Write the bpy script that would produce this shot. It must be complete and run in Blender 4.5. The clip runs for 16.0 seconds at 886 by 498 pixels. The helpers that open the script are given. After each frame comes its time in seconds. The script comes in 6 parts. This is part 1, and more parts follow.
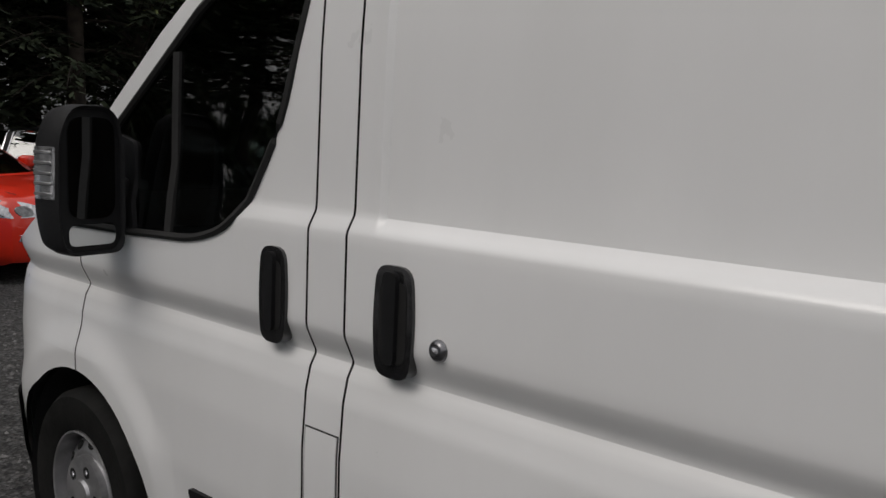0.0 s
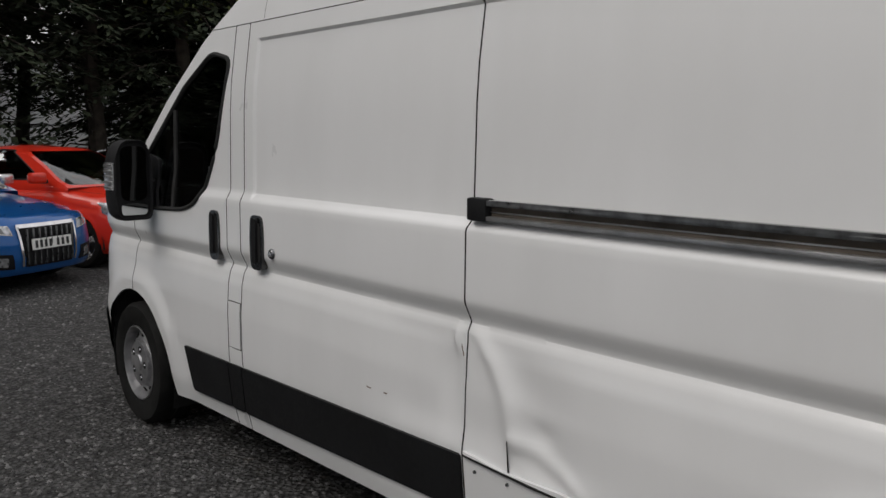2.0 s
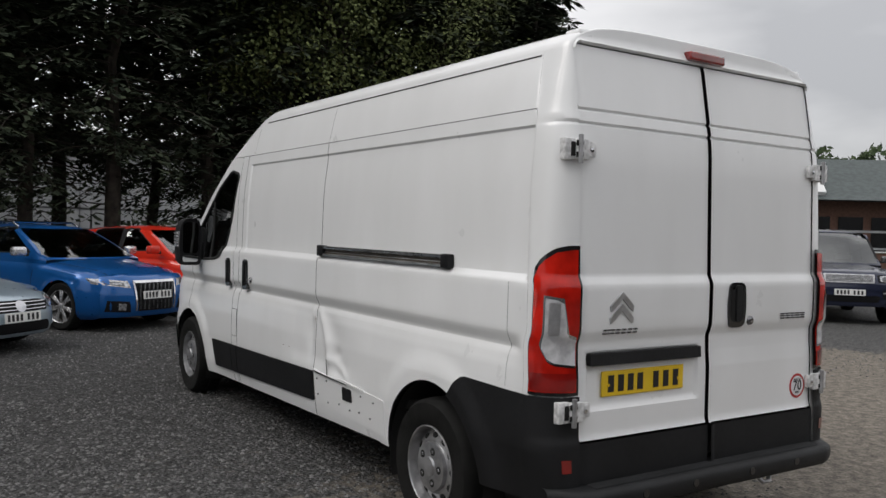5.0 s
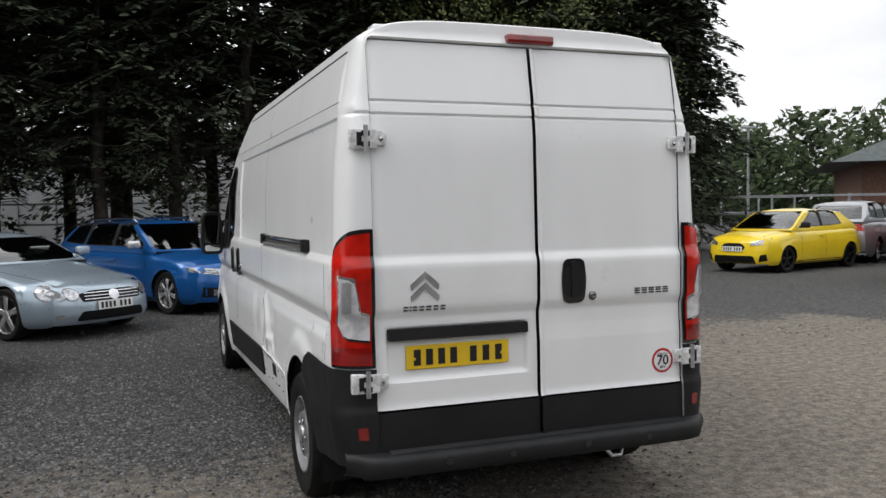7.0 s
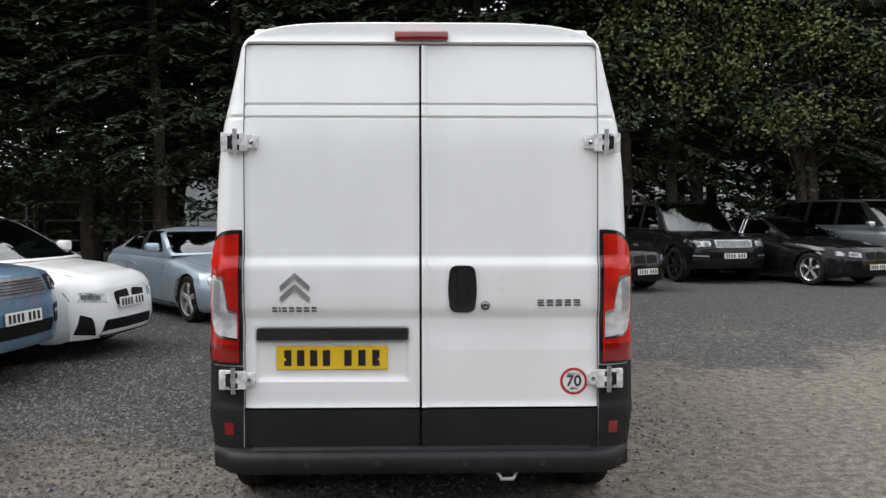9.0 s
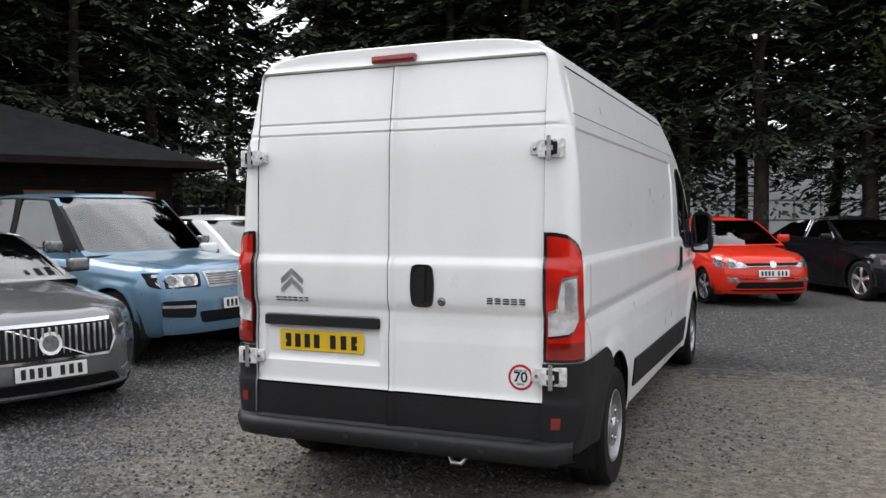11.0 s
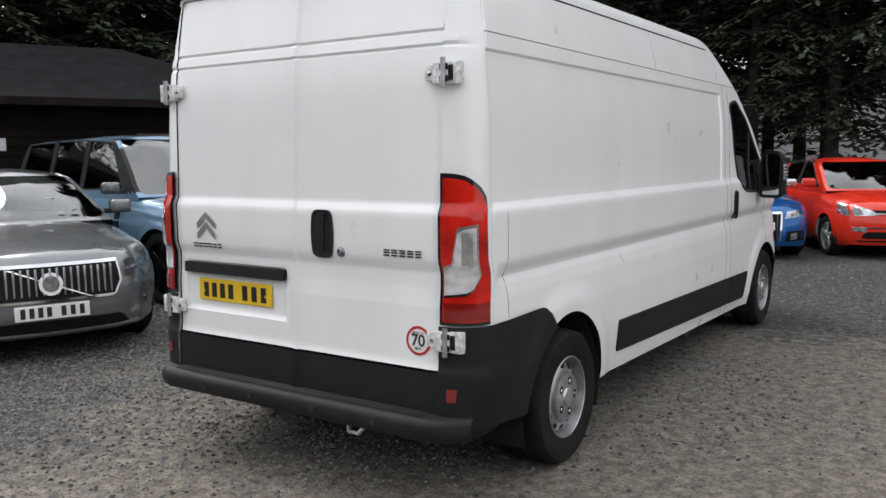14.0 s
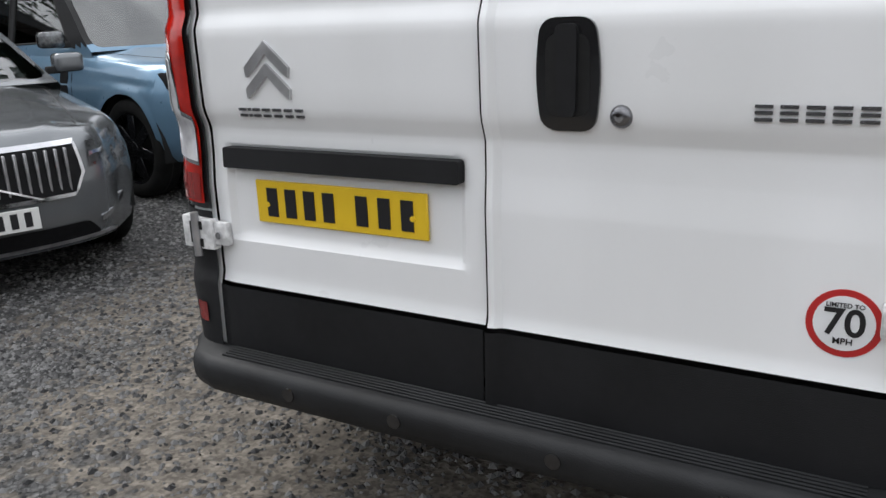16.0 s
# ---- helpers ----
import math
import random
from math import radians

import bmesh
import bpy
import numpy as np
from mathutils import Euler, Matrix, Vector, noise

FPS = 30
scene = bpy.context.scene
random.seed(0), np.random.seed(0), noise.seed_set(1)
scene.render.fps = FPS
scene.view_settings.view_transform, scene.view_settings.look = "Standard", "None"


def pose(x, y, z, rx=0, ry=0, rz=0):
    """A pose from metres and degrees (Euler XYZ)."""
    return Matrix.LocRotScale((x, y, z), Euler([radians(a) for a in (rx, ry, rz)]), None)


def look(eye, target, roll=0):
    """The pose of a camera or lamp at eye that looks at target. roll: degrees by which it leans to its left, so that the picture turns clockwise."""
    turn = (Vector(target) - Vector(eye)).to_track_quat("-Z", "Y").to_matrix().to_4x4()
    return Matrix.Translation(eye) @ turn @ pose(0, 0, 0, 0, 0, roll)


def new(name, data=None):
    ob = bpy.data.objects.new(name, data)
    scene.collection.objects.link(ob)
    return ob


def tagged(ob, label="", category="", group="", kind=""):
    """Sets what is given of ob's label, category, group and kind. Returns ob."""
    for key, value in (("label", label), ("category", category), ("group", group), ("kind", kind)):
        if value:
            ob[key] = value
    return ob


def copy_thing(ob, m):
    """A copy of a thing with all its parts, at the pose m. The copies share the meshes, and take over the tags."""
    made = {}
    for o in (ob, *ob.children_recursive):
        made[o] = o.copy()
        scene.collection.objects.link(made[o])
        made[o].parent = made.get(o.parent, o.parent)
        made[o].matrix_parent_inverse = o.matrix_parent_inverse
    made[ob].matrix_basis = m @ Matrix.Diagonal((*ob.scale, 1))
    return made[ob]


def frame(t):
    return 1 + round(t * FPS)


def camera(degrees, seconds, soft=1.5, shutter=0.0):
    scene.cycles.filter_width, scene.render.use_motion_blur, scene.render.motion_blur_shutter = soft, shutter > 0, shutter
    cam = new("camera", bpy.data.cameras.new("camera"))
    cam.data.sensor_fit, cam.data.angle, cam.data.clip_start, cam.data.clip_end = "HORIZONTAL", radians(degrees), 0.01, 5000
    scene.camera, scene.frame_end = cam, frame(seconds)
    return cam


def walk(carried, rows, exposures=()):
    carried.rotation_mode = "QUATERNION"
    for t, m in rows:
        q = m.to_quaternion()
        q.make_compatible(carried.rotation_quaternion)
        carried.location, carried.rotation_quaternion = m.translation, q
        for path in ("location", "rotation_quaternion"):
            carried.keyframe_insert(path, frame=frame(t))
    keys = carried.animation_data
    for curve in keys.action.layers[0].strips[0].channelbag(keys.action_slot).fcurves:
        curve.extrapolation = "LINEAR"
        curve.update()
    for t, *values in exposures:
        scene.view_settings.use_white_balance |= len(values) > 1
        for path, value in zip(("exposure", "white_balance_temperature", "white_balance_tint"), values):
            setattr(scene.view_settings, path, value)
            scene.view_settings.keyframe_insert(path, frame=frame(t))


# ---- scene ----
from mathutils.bvhtree import BVHTree

cam = camera(55.8, 16.0)
PATH = [
    (0, (-2.16, 2.532, 1.504), (-0.668, 3.838, 1.241), 2.2),
    (0.5, (-2.173, 2.065, 1.557), (-0.813, 3.499, 1.252), 0.3),
    (1, (-2.385, 1.54, 1.534), (-1.028, 2.993, 1.32), 1.3),
    (1.5, (-2.506, 1.079, 1.579), (-1.244, 2.606, 1.303), 0.4),
    (2, (-2.68, 0.56, 1.568), (-1.376, 2.055, 1.309), 0.5),
    (2.5, (-2.866, 0.071, 1.583), (-1.564, 1.572, 1.356), -1.6),
    (3, (-3.076, -0.482, 1.568), (-1.729, 0.985, 1.386), -1.6),
    (3.5, (-3.258, -1.049, 1.567), (-1.922, 0.433, 1.433), -0.2),
    (4, (-3.37, -1.609, 1.544), (-2.07, -0.094, 1.42), -0.3),
    (4.2, (-3.409, -1.828, 1.499), (-2.145, -0.28, 1.43), 0.4),
    (6.3, (-2.471, -3.277, 1.553), (-1.582, -1.488, 1.456), -1.5),
    (6.5, (-2.333, -3.411, 1.53), (-1.466, -1.61, 1.449), -1.4),
    (7, (-1.842, -3.491, 1.549), (-1.141, -1.621, 1.454), -0.8),
    (7.5, (-1.388, -3.611, 1.552), (-0.811, -1.696, 1.528), -0.5),
    (8, (-0.898, -3.658, 1.571), (-0.493, -1.701, 1.502), -1.8),
    (8.5, (-0.433, -3.682, 1.564), (-0.225, -1.695, 1.465), -1.5),
    (8.7, (-0.248, -3.732, 1.548), (-0.109, -1.739, 1.457), -0.8),
    (10.8, (1.744, -3.761, 1.576), (1.078, -1.878, 1.464), -0.5),
    (11, (1.942, -3.762, 1.566), (1.173, -1.918, 1.477), -0.3),
    (11.5, (2.37, -3.651, 1.578), (1.493, -1.855, 1.505), -1.5),
    (12, (2.788, -3.511, 1.562), (1.776, -1.788, 1.467), -1.1),
    (12.5, (3.125, -3.373, 1.577), (2.057, -1.686, 1.461), -0.9),
    (13, (3.327, -3.107, 1.578), (2.203, -1.459, 1.439), 1.7),
    (13.5, (3.178, -2.913, 1.555), (2.041, -1.275, 1.405), -0.6),
    (14, (2.762, -2.71, 1.536), (1.656, -1.058, 1.314), -0.5),
    (14.5, (2.254, -2.406, 1.499), (1.251, -0.697, 1.222), -0.3),
    (15, (1.737, -2.14, 1.41), (0.82, -0.409, 1.009), -0.2),
    (15.5, (1.279, -1.791, 1.352), (0.234, -0.15, 0.89), -1.2),
    (16, (0.842, -1.418, 1.322), (-0.158, 0.223, 0.771), -2.5),
]
walk(cam, [(t, look(eye, target, roll)) for t, eye, target, roll in PATH],
     exposures=[(0, 0.06, 6700, 12), (3.0, 0.22, 6600, 11), (4.2, 0.3, 6550, 11), (6.3, 0.62, 6500, 10), (8.0, 0.97, 6450, 10), (10.8, 1.18, 6400, 10), (14, 1.1, 6400, 10), (16, 1.03, 6300, 10)])

# ---- world and sun ----
world = bpy.data.worlds.new("overcast_sky")
scene.world = world
world.use_nodes = True
wn, wl = world.node_tree.nodes, world.node_tree.links
wn.clear()
w_out = wn.new("ShaderNodeOutputWorld")
w_bg = wn.new("ShaderNodeBackground")
w_sky = wn.new("ShaderNodeTexSky")
w_sky.sky_type, w_sky.sun_disc = "NISHITA", False
w_sky.sun_elevation, w_sky.sun_rotation = radians(47), radians(277)
w_tc, w_map = wn.new("ShaderNodeTexCoord"), wn.new("ShaderNodeMapping")
w_map.inputs["Scale"].default_value = (1.0, 1.0, 3.0)
w_noise, w_ramp, w_mix = wn.new("ShaderNodeTexNoise"), wn.new("ShaderNodeValToRGB"), wn.new("ShaderNodeMix")
w_noise.inputs["Scale"].default_value, w_noise.inputs["Detail"].default_value = 1.6, 6.0
w_ramp.color_ramp.elements[0].position, w_ramp.color_ramp.elements[0].color = 0.35, (5.2, 5.25, 5.4, 1)
w_ramp.color_ramp.elements[1].position, w_ramp.color_ramp.elements[1].color = 0.62, (9.4, 9.4, 9.45, 1)
w_mix.data_type, w_mix.blend_type = "RGBA", "MIX"
w_mix.inputs[0].default_value = 0.92
wl.new(w_tc.outputs["Generated"], w_map.inputs["Vector"])
wl.new(w_map.outputs["Vector"], w_noise.inputs["Vector"])
wl.new(w_noise.outputs["Fac"], w_ramp.inputs["Fac"])
wl.new(w_sky.outputs["Color"], w_mix.inputs[6])
wl.new(w_ramp.outputs["Color"], w_mix.inputs[7])
w_sep, w_grad, w_mul = wn.new("ShaderNodeSeparateXYZ"), wn.new("ShaderNodeMapRange"), wn.new("ShaderNodeMix")
w_mul.data_type, w_mul.blend_type = "RGBA", "MULTIPLY"
w_mul.inputs[0].default_value = 1.0
w_grad.inputs["From Min"].default_value, w_grad.inputs["From Max"].default_value = 0.0, 0.8
w_grad.inputs["To Min"].default_value, w_grad.inputs["To Max"].default_value = 0.66, 1.1
wl.new(w_tc.outputs["Generated"], w_sep.inputs["Vector"])
wl.new(w_sep.outputs["Z"], w_grad.inputs["Value"])
wl.new(w_mix.outputs[2], w_mul.inputs[6])
wl.new(w_grad.outputs["Result"], w_mul.inputs[7])
wl.new(w_mul.outputs[2], w_bg.inputs["Color"])
w_bg.inputs["Strength"].default_value = 0.1
wl.new(w_bg.outputs["Background"], w_out.inputs["Surface"])

sun_data = bpy.data.lights.new("sun", "SUN")
sun_data.energy, sun_data.angle, sun_data.color = 0.95, radians(35), (1.0, 0.97, 0.92)
sun = new("sun", sun_data)
sun.matrix_world = look((-10, 1.2, 11), (0, 0, 0))


# ---- materials ----
def node_mat(name):
    m = bpy.data.materials.new(name)
    m.use_nodes = True
    b = m.node_tree.nodes["Principled BSDF"]
    return m, m.node_tree.nodes, m.node_tree.links, b


def noise_node(n, l, scale, detail=4.0, vec=None):
    t = n.new("ShaderNodeTexNoise")
    t.inputs["Scale"].default_value, t.inputs["Detail"].default_value = scale, detail
    if vec is not None:
        l.new(vec, t.inputs["Vector"])
    return t


def two_tone(n, l, fac, a, b, lo=0.35, hi=0.65):
    r = n.new("ShaderNodeValToRGB")
    r.color_ramp.elements[0].position, r.color_ramp.elements[0].color = lo, (*a, 1)
    r.color_ramp.elements[1].position, r.color_ramp.elements[1].color = hi, (*b, 1)
    l.new(fac, r.inputs["Fac"])
    return r.outputs["Color"]


def bump(n, l, b, fac, strength, distance):
    bp = n.new("ShaderNodeBump")
    bp.inputs["Strength"].default_value, bp.inputs["Distance"].default_value = strength, distance
    l.new(fac, bp.inputs["Height"])
    l.new(bp.outputs["Normal"], b.inputs["Normal"])


def surface(name, color, rough=0.5, metal=0.0, vary=0.15, scale=6.0, grain=0.0, grain_scale=200.0, coat=0.0, spec=0.5, rough_vary=0.08):
    """A surface with colour drift at a large scale, roughness drift at a small one, and fine relief."""
    m, n, l, b = node_mat(name)
    tc = n.new("ShaderNodeTexCoord")
    big = noise_node(n, l, scale, 5.0, tc.outputs["Object"])
    dark = tuple(c * (1 - vary) for c in color)
    light = tuple(min(1.0, c * (1 + vary * 0.5)) for c in color)
    l.new(two_tone(n, l, big.outputs["Fac"], dark, light), b.inputs["Base Color"])
    small = noise_node(n, l, scale * 9, 3.0, tc.outputs["Object"])
    mr = n.new("ShaderNodeMapRange")
    mr.inputs["To Min"].default_value, mr.inputs["To Max"].default_value = max(0.0, rough - rough_vary), rough + rough_vary
    l.new(small.outputs["Fac"], mr.inputs["Value"])
    l.new(mr.outputs["Result"], b.inputs["Roughness"])
    b.inputs["Metallic"].default_value, b.inputs["Coat Weight"].default_value = metal, coat
    b.inputs["Coat Roughness"].default_value, b.inputs["Specular IOR Level"].default_value = 0.05, spec
    if grain:
        g = noise_node(n, l, grain_scale, 3.0, tc.outputs["Object"])
        bump(n, l, b, g.outputs["Fac"], grain, 0.002)
    return m


def paint(name, color, flake=0.0, rough=0.3, coat=0.85):
    return surface(name, color, rough, flake, 0.05, 2.0, 0.0, coat=coat, spec=0.2, rough_vary=0.015)


def glass(name, tint=(0.42, 0.45, 0.44)):
    m, n, l, b = node_mat(name)
    n.remove(b)
    tr, gl, mix, fr = n.new("ShaderNodeBsdfTransparent"), n.new("ShaderNodeBsdfGlossy"), n.new("ShaderNodeMixShader"), n.new("ShaderNodeLayerWeight")
    pw, ma = n.new("ShaderNodeMath"), n.new("ShaderNodeMath")
    pw.operation, ma.operation = "POWER", "MULTIPLY_ADD"
    pw.inputs[1].default_value, ma.inputs[1].default_value, ma.inputs[2].default_value = 4.0, 0.8, 0.17
    tr.inputs["Color"].default_value = (*tint, 1)
    gl.inputs["Roughness"].default_value = 0.02
    fr.inputs["Blend"].default_value = 0.5
    l.new(fr.outputs["Facing"], pw.inputs[0])
    l.new(pw.outputs["Value"], ma.inputs[0])
    l.new(ma.outputs["Value"], mix.inputs["Fac"])
    l.new(tr.outputs["BSDF"], mix.inputs[1])
    l.new(gl.outputs["BSDF"], mix.inputs[2])
    l.new(mix.outputs["Shader"], n["Material Output"].inputs["Surface"])
    return m


def van_paint():
    """White van paint with road film, faint streaks and speckled grime."""
    m, n, l, b = node_mat("white_van_paint")
    tc, mp = n.new("ShaderNodeTexCoord"), n.new("ShaderNodeMapping")
    mp.inputs["Scale"].default_value = (1.2, 1.2, 0.35)
    l.new(tc.outputs["Object"], mp.inputs["Vector"])
    a = noise_node(n, l, 2.2, 6.0, mp.outputs["Vector"])
    c1 = two_tone(n, l, a.outputs["Fac"], (0.78, 0.785, 0.785), (0.84, 0.845, 0.85), 0.3, 0.7)
    s = noise_node(n, l, 55.0, 3.0, tc.outputs["Object"])
    spot = two_tone(n, l, s.outputs["Fac"], (0, 0, 0), (1, 1, 1), 0.86, 0.9)
    mx = n.new("ShaderNodeMix")
    mx.data_type = "RGBA"
    l.new(spot, mx.inputs[0])
    l.new(c1, mx.inputs[6])
    mx.inputs[7].default_value = (0.775, 0.775, 0.77, 1)
    l.new(mx.outputs[2], b.inputs["Base Color"])
    r = noise_node(n, l, 5.0, 5.0, tc.outputs["Object"])
    mr = n.new("ShaderNodeMapRange")
    mr.inputs["To Min"].default_value, mr.inputs["To Max"].default_value = 0.22, 0.4
    l.new(r.outputs["Fac"], mr.inputs["Value"])
    l.new(mr.outputs["Result"], b.inputs["Roughness"])
    b.inputs["Coat Weight"].default_value, b.inputs["Coat Roughness"].default_value = 0.5, 0.1
    w = noise_node(n, l, 1.6, 2.0, tc.outputs["Object"])
    bump(n, l, b, w.outputs["Fac"], 0.05, 0.02)
    return m


def gravel_mat():
    """Grey compacted gravel with worn brownish wheel tracks."""
    m, n, l, b = node_mat("gravel")
    tc = n.new("ShaderNodeTexCoord")
    v = n.new("ShaderNodeTexVoronoi")
    v.inputs["Scale"].default_value = 36.0
    l.new(tc.outputs["Object"], v.inputs["Vector"])
    v2 = n.new("ShaderNodeTexVoronoi")
    v2.inputs["Scale"].default_value = 75.0
    l.new(tc.outputs["Object"], v2.inputs["Vector"])
    sep = n.new("ShaderNodeSeparateColor")
    l.new(v.outputs["Color"], sep.inputs["Color"])
    sep2 = n.new("ShaderNodeSeparateColor")
    l.new(v2.outputs["Color"], sep2.inputs["Color"])
    stone = two_tone(n, l, sep.outputs["Red"], (0.03, 0.03, 0.031), (0.2, 0.2, 0.203), 0.05, 0.95)
    grit = two_tone(n, l, sep2.outputs["Green"], (0.03, 0.03, 0.03), (0.16, 0.158, 0.155), 0.05, 0.95)
    pick = n.new("ShaderNodeMix")
    pick.data_type = "RGBA"
    big = noise_node(n, l, 2.6, 5.0, tc.outputs["Object"])
    l.new(big.outputs["Fac"], pick.inputs[0])
    # each stone cell turns dark grey away from its centre
    cell_edges = n.new("ShaderNodeMix")
    cell_edges.data_type = "RGBA"
    l.new(two_tone(n, l, v.outputs["Distance"], (0, 0, 0), (1, 1, 1), 0.35, 0.62), cell_edges.inputs[0])
    l.new(stone, cell_edges.inputs[6])
    cell_edges.inputs[7].default_value = (0.034, 0.034, 0.034, 1)
    l.new(cell_edges.outputs[2], pick.inputs[6])
    l.new(grit, pick.inputs[7])
    # worn tracks of brown dirt
    trk = noise_node(n, l, 0.33, 3.0, tc.outputs["Object"])
    fine = noise_node(n, l, 9.0, 4.0, tc.outputs["Object"])
    add = n.new("ShaderNodeMath")
    add.operation = "MULTIPLY_ADD"
    add.inputs[1].default_value = 0.35
    l.new(fine.outputs["Fac"], add.inputs[0])
    sep3 = n.new("ShaderNodeMapping")
    sep3.inputs["Location"].default_value, sep3.inputs["Scale"].default_value = (-0.48, 0.055, 0), (0.12, 0.11, 0.2)
    l.new(tc.outputs["Object"], sep3.inputs["Vector"])
    worn = n.new("ShaderNodeTexGradient")
    worn.gradient_type = "SPHERICAL"
    l.new(sep3.outputs["Vector"], worn.inputs["Vector"])
    mix2 = n.new("ShaderNodeMath")
    mix2.operation = "MULTIPLY_ADD"
    mix2.inputs[1].default_value = 0.9
    l.new(worn.outputs["Fac"], mix2.inputs[0])
    l.new(trk.outputs["Fac"], mix2.inputs[2])
    l.new(mix2.outputs["Value"], add.inputs[2])
    dirt = two_tone(n, l, add.outputs["Value"], (0, 0, 0), (1, 1, 1), 0.93, 1.14)
    mx = n.new("ShaderNodeMix")
    mx.data_type = "RGBA"
    l.new(dirt, mx.inputs[0])
    l.new(pick.outputs[2], mx.inputs[6])
    earth = two_tone(n, l, sep2.outputs["Blue"], (0.115, 0.101, 0.085), (0.21, 0.187, 0.159), 0.05, 0.95)
    l.new(earth, mx.inputs[7])
    # shade painted into the ground colour as a round zone towards the trees
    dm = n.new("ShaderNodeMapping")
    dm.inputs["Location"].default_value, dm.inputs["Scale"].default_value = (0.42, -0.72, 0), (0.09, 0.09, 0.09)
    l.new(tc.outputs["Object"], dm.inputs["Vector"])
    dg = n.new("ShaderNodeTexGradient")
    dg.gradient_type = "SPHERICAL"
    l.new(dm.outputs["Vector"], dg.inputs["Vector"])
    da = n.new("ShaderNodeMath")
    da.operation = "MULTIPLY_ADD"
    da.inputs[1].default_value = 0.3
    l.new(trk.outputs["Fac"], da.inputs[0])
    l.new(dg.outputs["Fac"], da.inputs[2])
    tree_shade = n.new("ShaderNodeMix")
    tree_shade.data_type, tree_shade.blend_type = "RGBA", "MULTIPLY"
    l.new(two_tone(n, l, da.outputs["Value"], (0, 0, 0), (1, 1, 1), 0.2, 0.75), tree_shade.inputs[0])
    l.new(mx.outputs[2], tree_shade.inputs[6])
    tree_shade.inputs[7].default_value = (0.68, 0.68, 0.68, 1)
    mott = noise_node(n, l, 13.0, 8.0, tc.outputs["Object"])
    patchy = n.new("ShaderNodeMix")
    patchy.data_type, patchy.blend_type = "RGBA", "MULTIPLY"
    patchy.inputs[0].default_value = 1.0
    l.new(tree_shade.outputs[2], patchy.inputs[6])
    l.new(two_tone(n, l, mott.outputs["Fac"], (0.66, 0.66, 0.66), (1.3, 1.295, 1.28), 0.36, 0.66), patchy.inputs[7])
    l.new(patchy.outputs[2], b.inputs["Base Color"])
    b.inputs["Roughness"].default_value = 0.9
    b.inputs["Specular IOR Level"].default_value = 0.25
    # packed dirt lies flatter than the loose stones
    flat = n.new("ShaderNodeMapRange")
    flat.inputs["To Min"].default_value, flat.inputs["To Max"].default_value = 1.0, 0.22
    l.new(dirt, flat.inputs["Value"])
    relief = n.new("ShaderNodeMath")
    relief.operation = "MULTIPLY"
    l.new(v.outputs["Distance"], relief.inputs[0])
    l.new(flat.outputs["Result"], relief.inputs[1])
    bump(n, l, b, relief.outputs["Value"], 0.9, 0.025)
    return m


def by_island(name, a, b_col, rough, object_random=False):
    m, n, l, b = node_mat(name)
    if object_random:
        src = n.new("ShaderNodeObjectInfo").outputs["Random"]
    else:
        src = n.new("ShaderNodeNewGeometry").outputs["Random Per Island"]
    l.new(two_tone(n, l, src, a, b_col, 0.0, 1.0), b.inputs["Base Color"])
    b.inputs["Roughness"].default_value = rough
    b.inputs["Specular IOR Level"].default_value = 0.2
    return m


WHITE = van_paint()
BLACK_PLASTIC = surface("black_textured_plastic", (0.0085, 0.0087, 0.0098), 0.62, 0, 0.3, 5, 0.3, 500, spec=0.3)
STEP_PLASTIC = surface("scuffed_grey_plastic", (0.011, 0.0117, 0.013), 0.58, 0, 0.35, 7, 0.4, 300, spec=0.35)
GLOSS_BLACK = surface("gloss_black", (0.012, 0.012, 0.013), 0.18, 0, 0.2, 4, coat=0.5)
RUBBER = surface("black_rubber", (0.012, 0.012, 0.012), 0.8, 0, 0.3, 8)
TYRE = surface("tyre_rubber", (0.011, 0.011, 0.0105), 0.8, 0, 0.4, 9, 0.5, 120, spec=0.2)
DARK = surface("dark_void", (0.008, 0.008, 0.008), 0.9)
SILVER = surface("silver_wheel_paint", (0.46, 0.46, 0.47), 0.34, 0.75, 0.3, 14)
CHROME = surface("chrome", (0.7, 0.7, 0.72), 0.12, 1.0, 0.08, 10)
ALU = surface("aluminium_rail", (0.6, 0.6, 0.61), 0.35, 0.9, 0.3, 8)
BROWN_TRACK = surface("greasy_brown_track", (0.12, 0.1, 0.08), 0.5, 0.3, 0.4, 12)
RED_LENS = surface("red_lamp_lens", (0.5, 0.014, 0.007), 0.15, 0, 0.45, 7, coat=0.35, spec=0.3)
DARK_RED_LENS = surface("dark_red_lens", (0.22, 0.008, 0.006), 0.12, 0, 0.25, 12, coat=1.0)
CLEAR_LENS = surface("clear_lamp_lens", (0.5, 0.51, 0.53), 0.15, 0.7, 0.5, 22, coat=1.0)
TAIL_CLEAR = surface("silvery_tail_lens", (0.66, 0.66, 0.68), 0.22, 0.25, 0.3, 18, coat=0.6)
LAMP_DARK = surface("smoked_lamp_inner", (0.12, 0.125, 0.13), 0.15, 0.4, 0.5, 25, coat=1.0)
YELLOW_PLATE = surface("yellow_plate", (0.75, 0.5, 0.02), 0.35, 0, 0.08, 6)
WHITE_PLATE = surface("white_plate", (0.75, 0.75, 0.73), 0.35, 0, 0.06, 6)
INK = surface("black_ink", (0.012, 0.012, 0.014), 0.4)
SIGN_RED = surface("red_sticker", (0.45, 0.02, 0.02), 0.4)
BADGE = surface("dark_chrome_badge", (0.2, 0.2, 0.21), 0.25, 0.9, 0.1, 20)
PAPER = surface("white_paper", (0.75, 0.76, 0.77), 0.7)
HINGE = surface("worn_white_hinge_paint", (0.7, 0.7, 0.7), 0.45, 0, 0.35, 40)
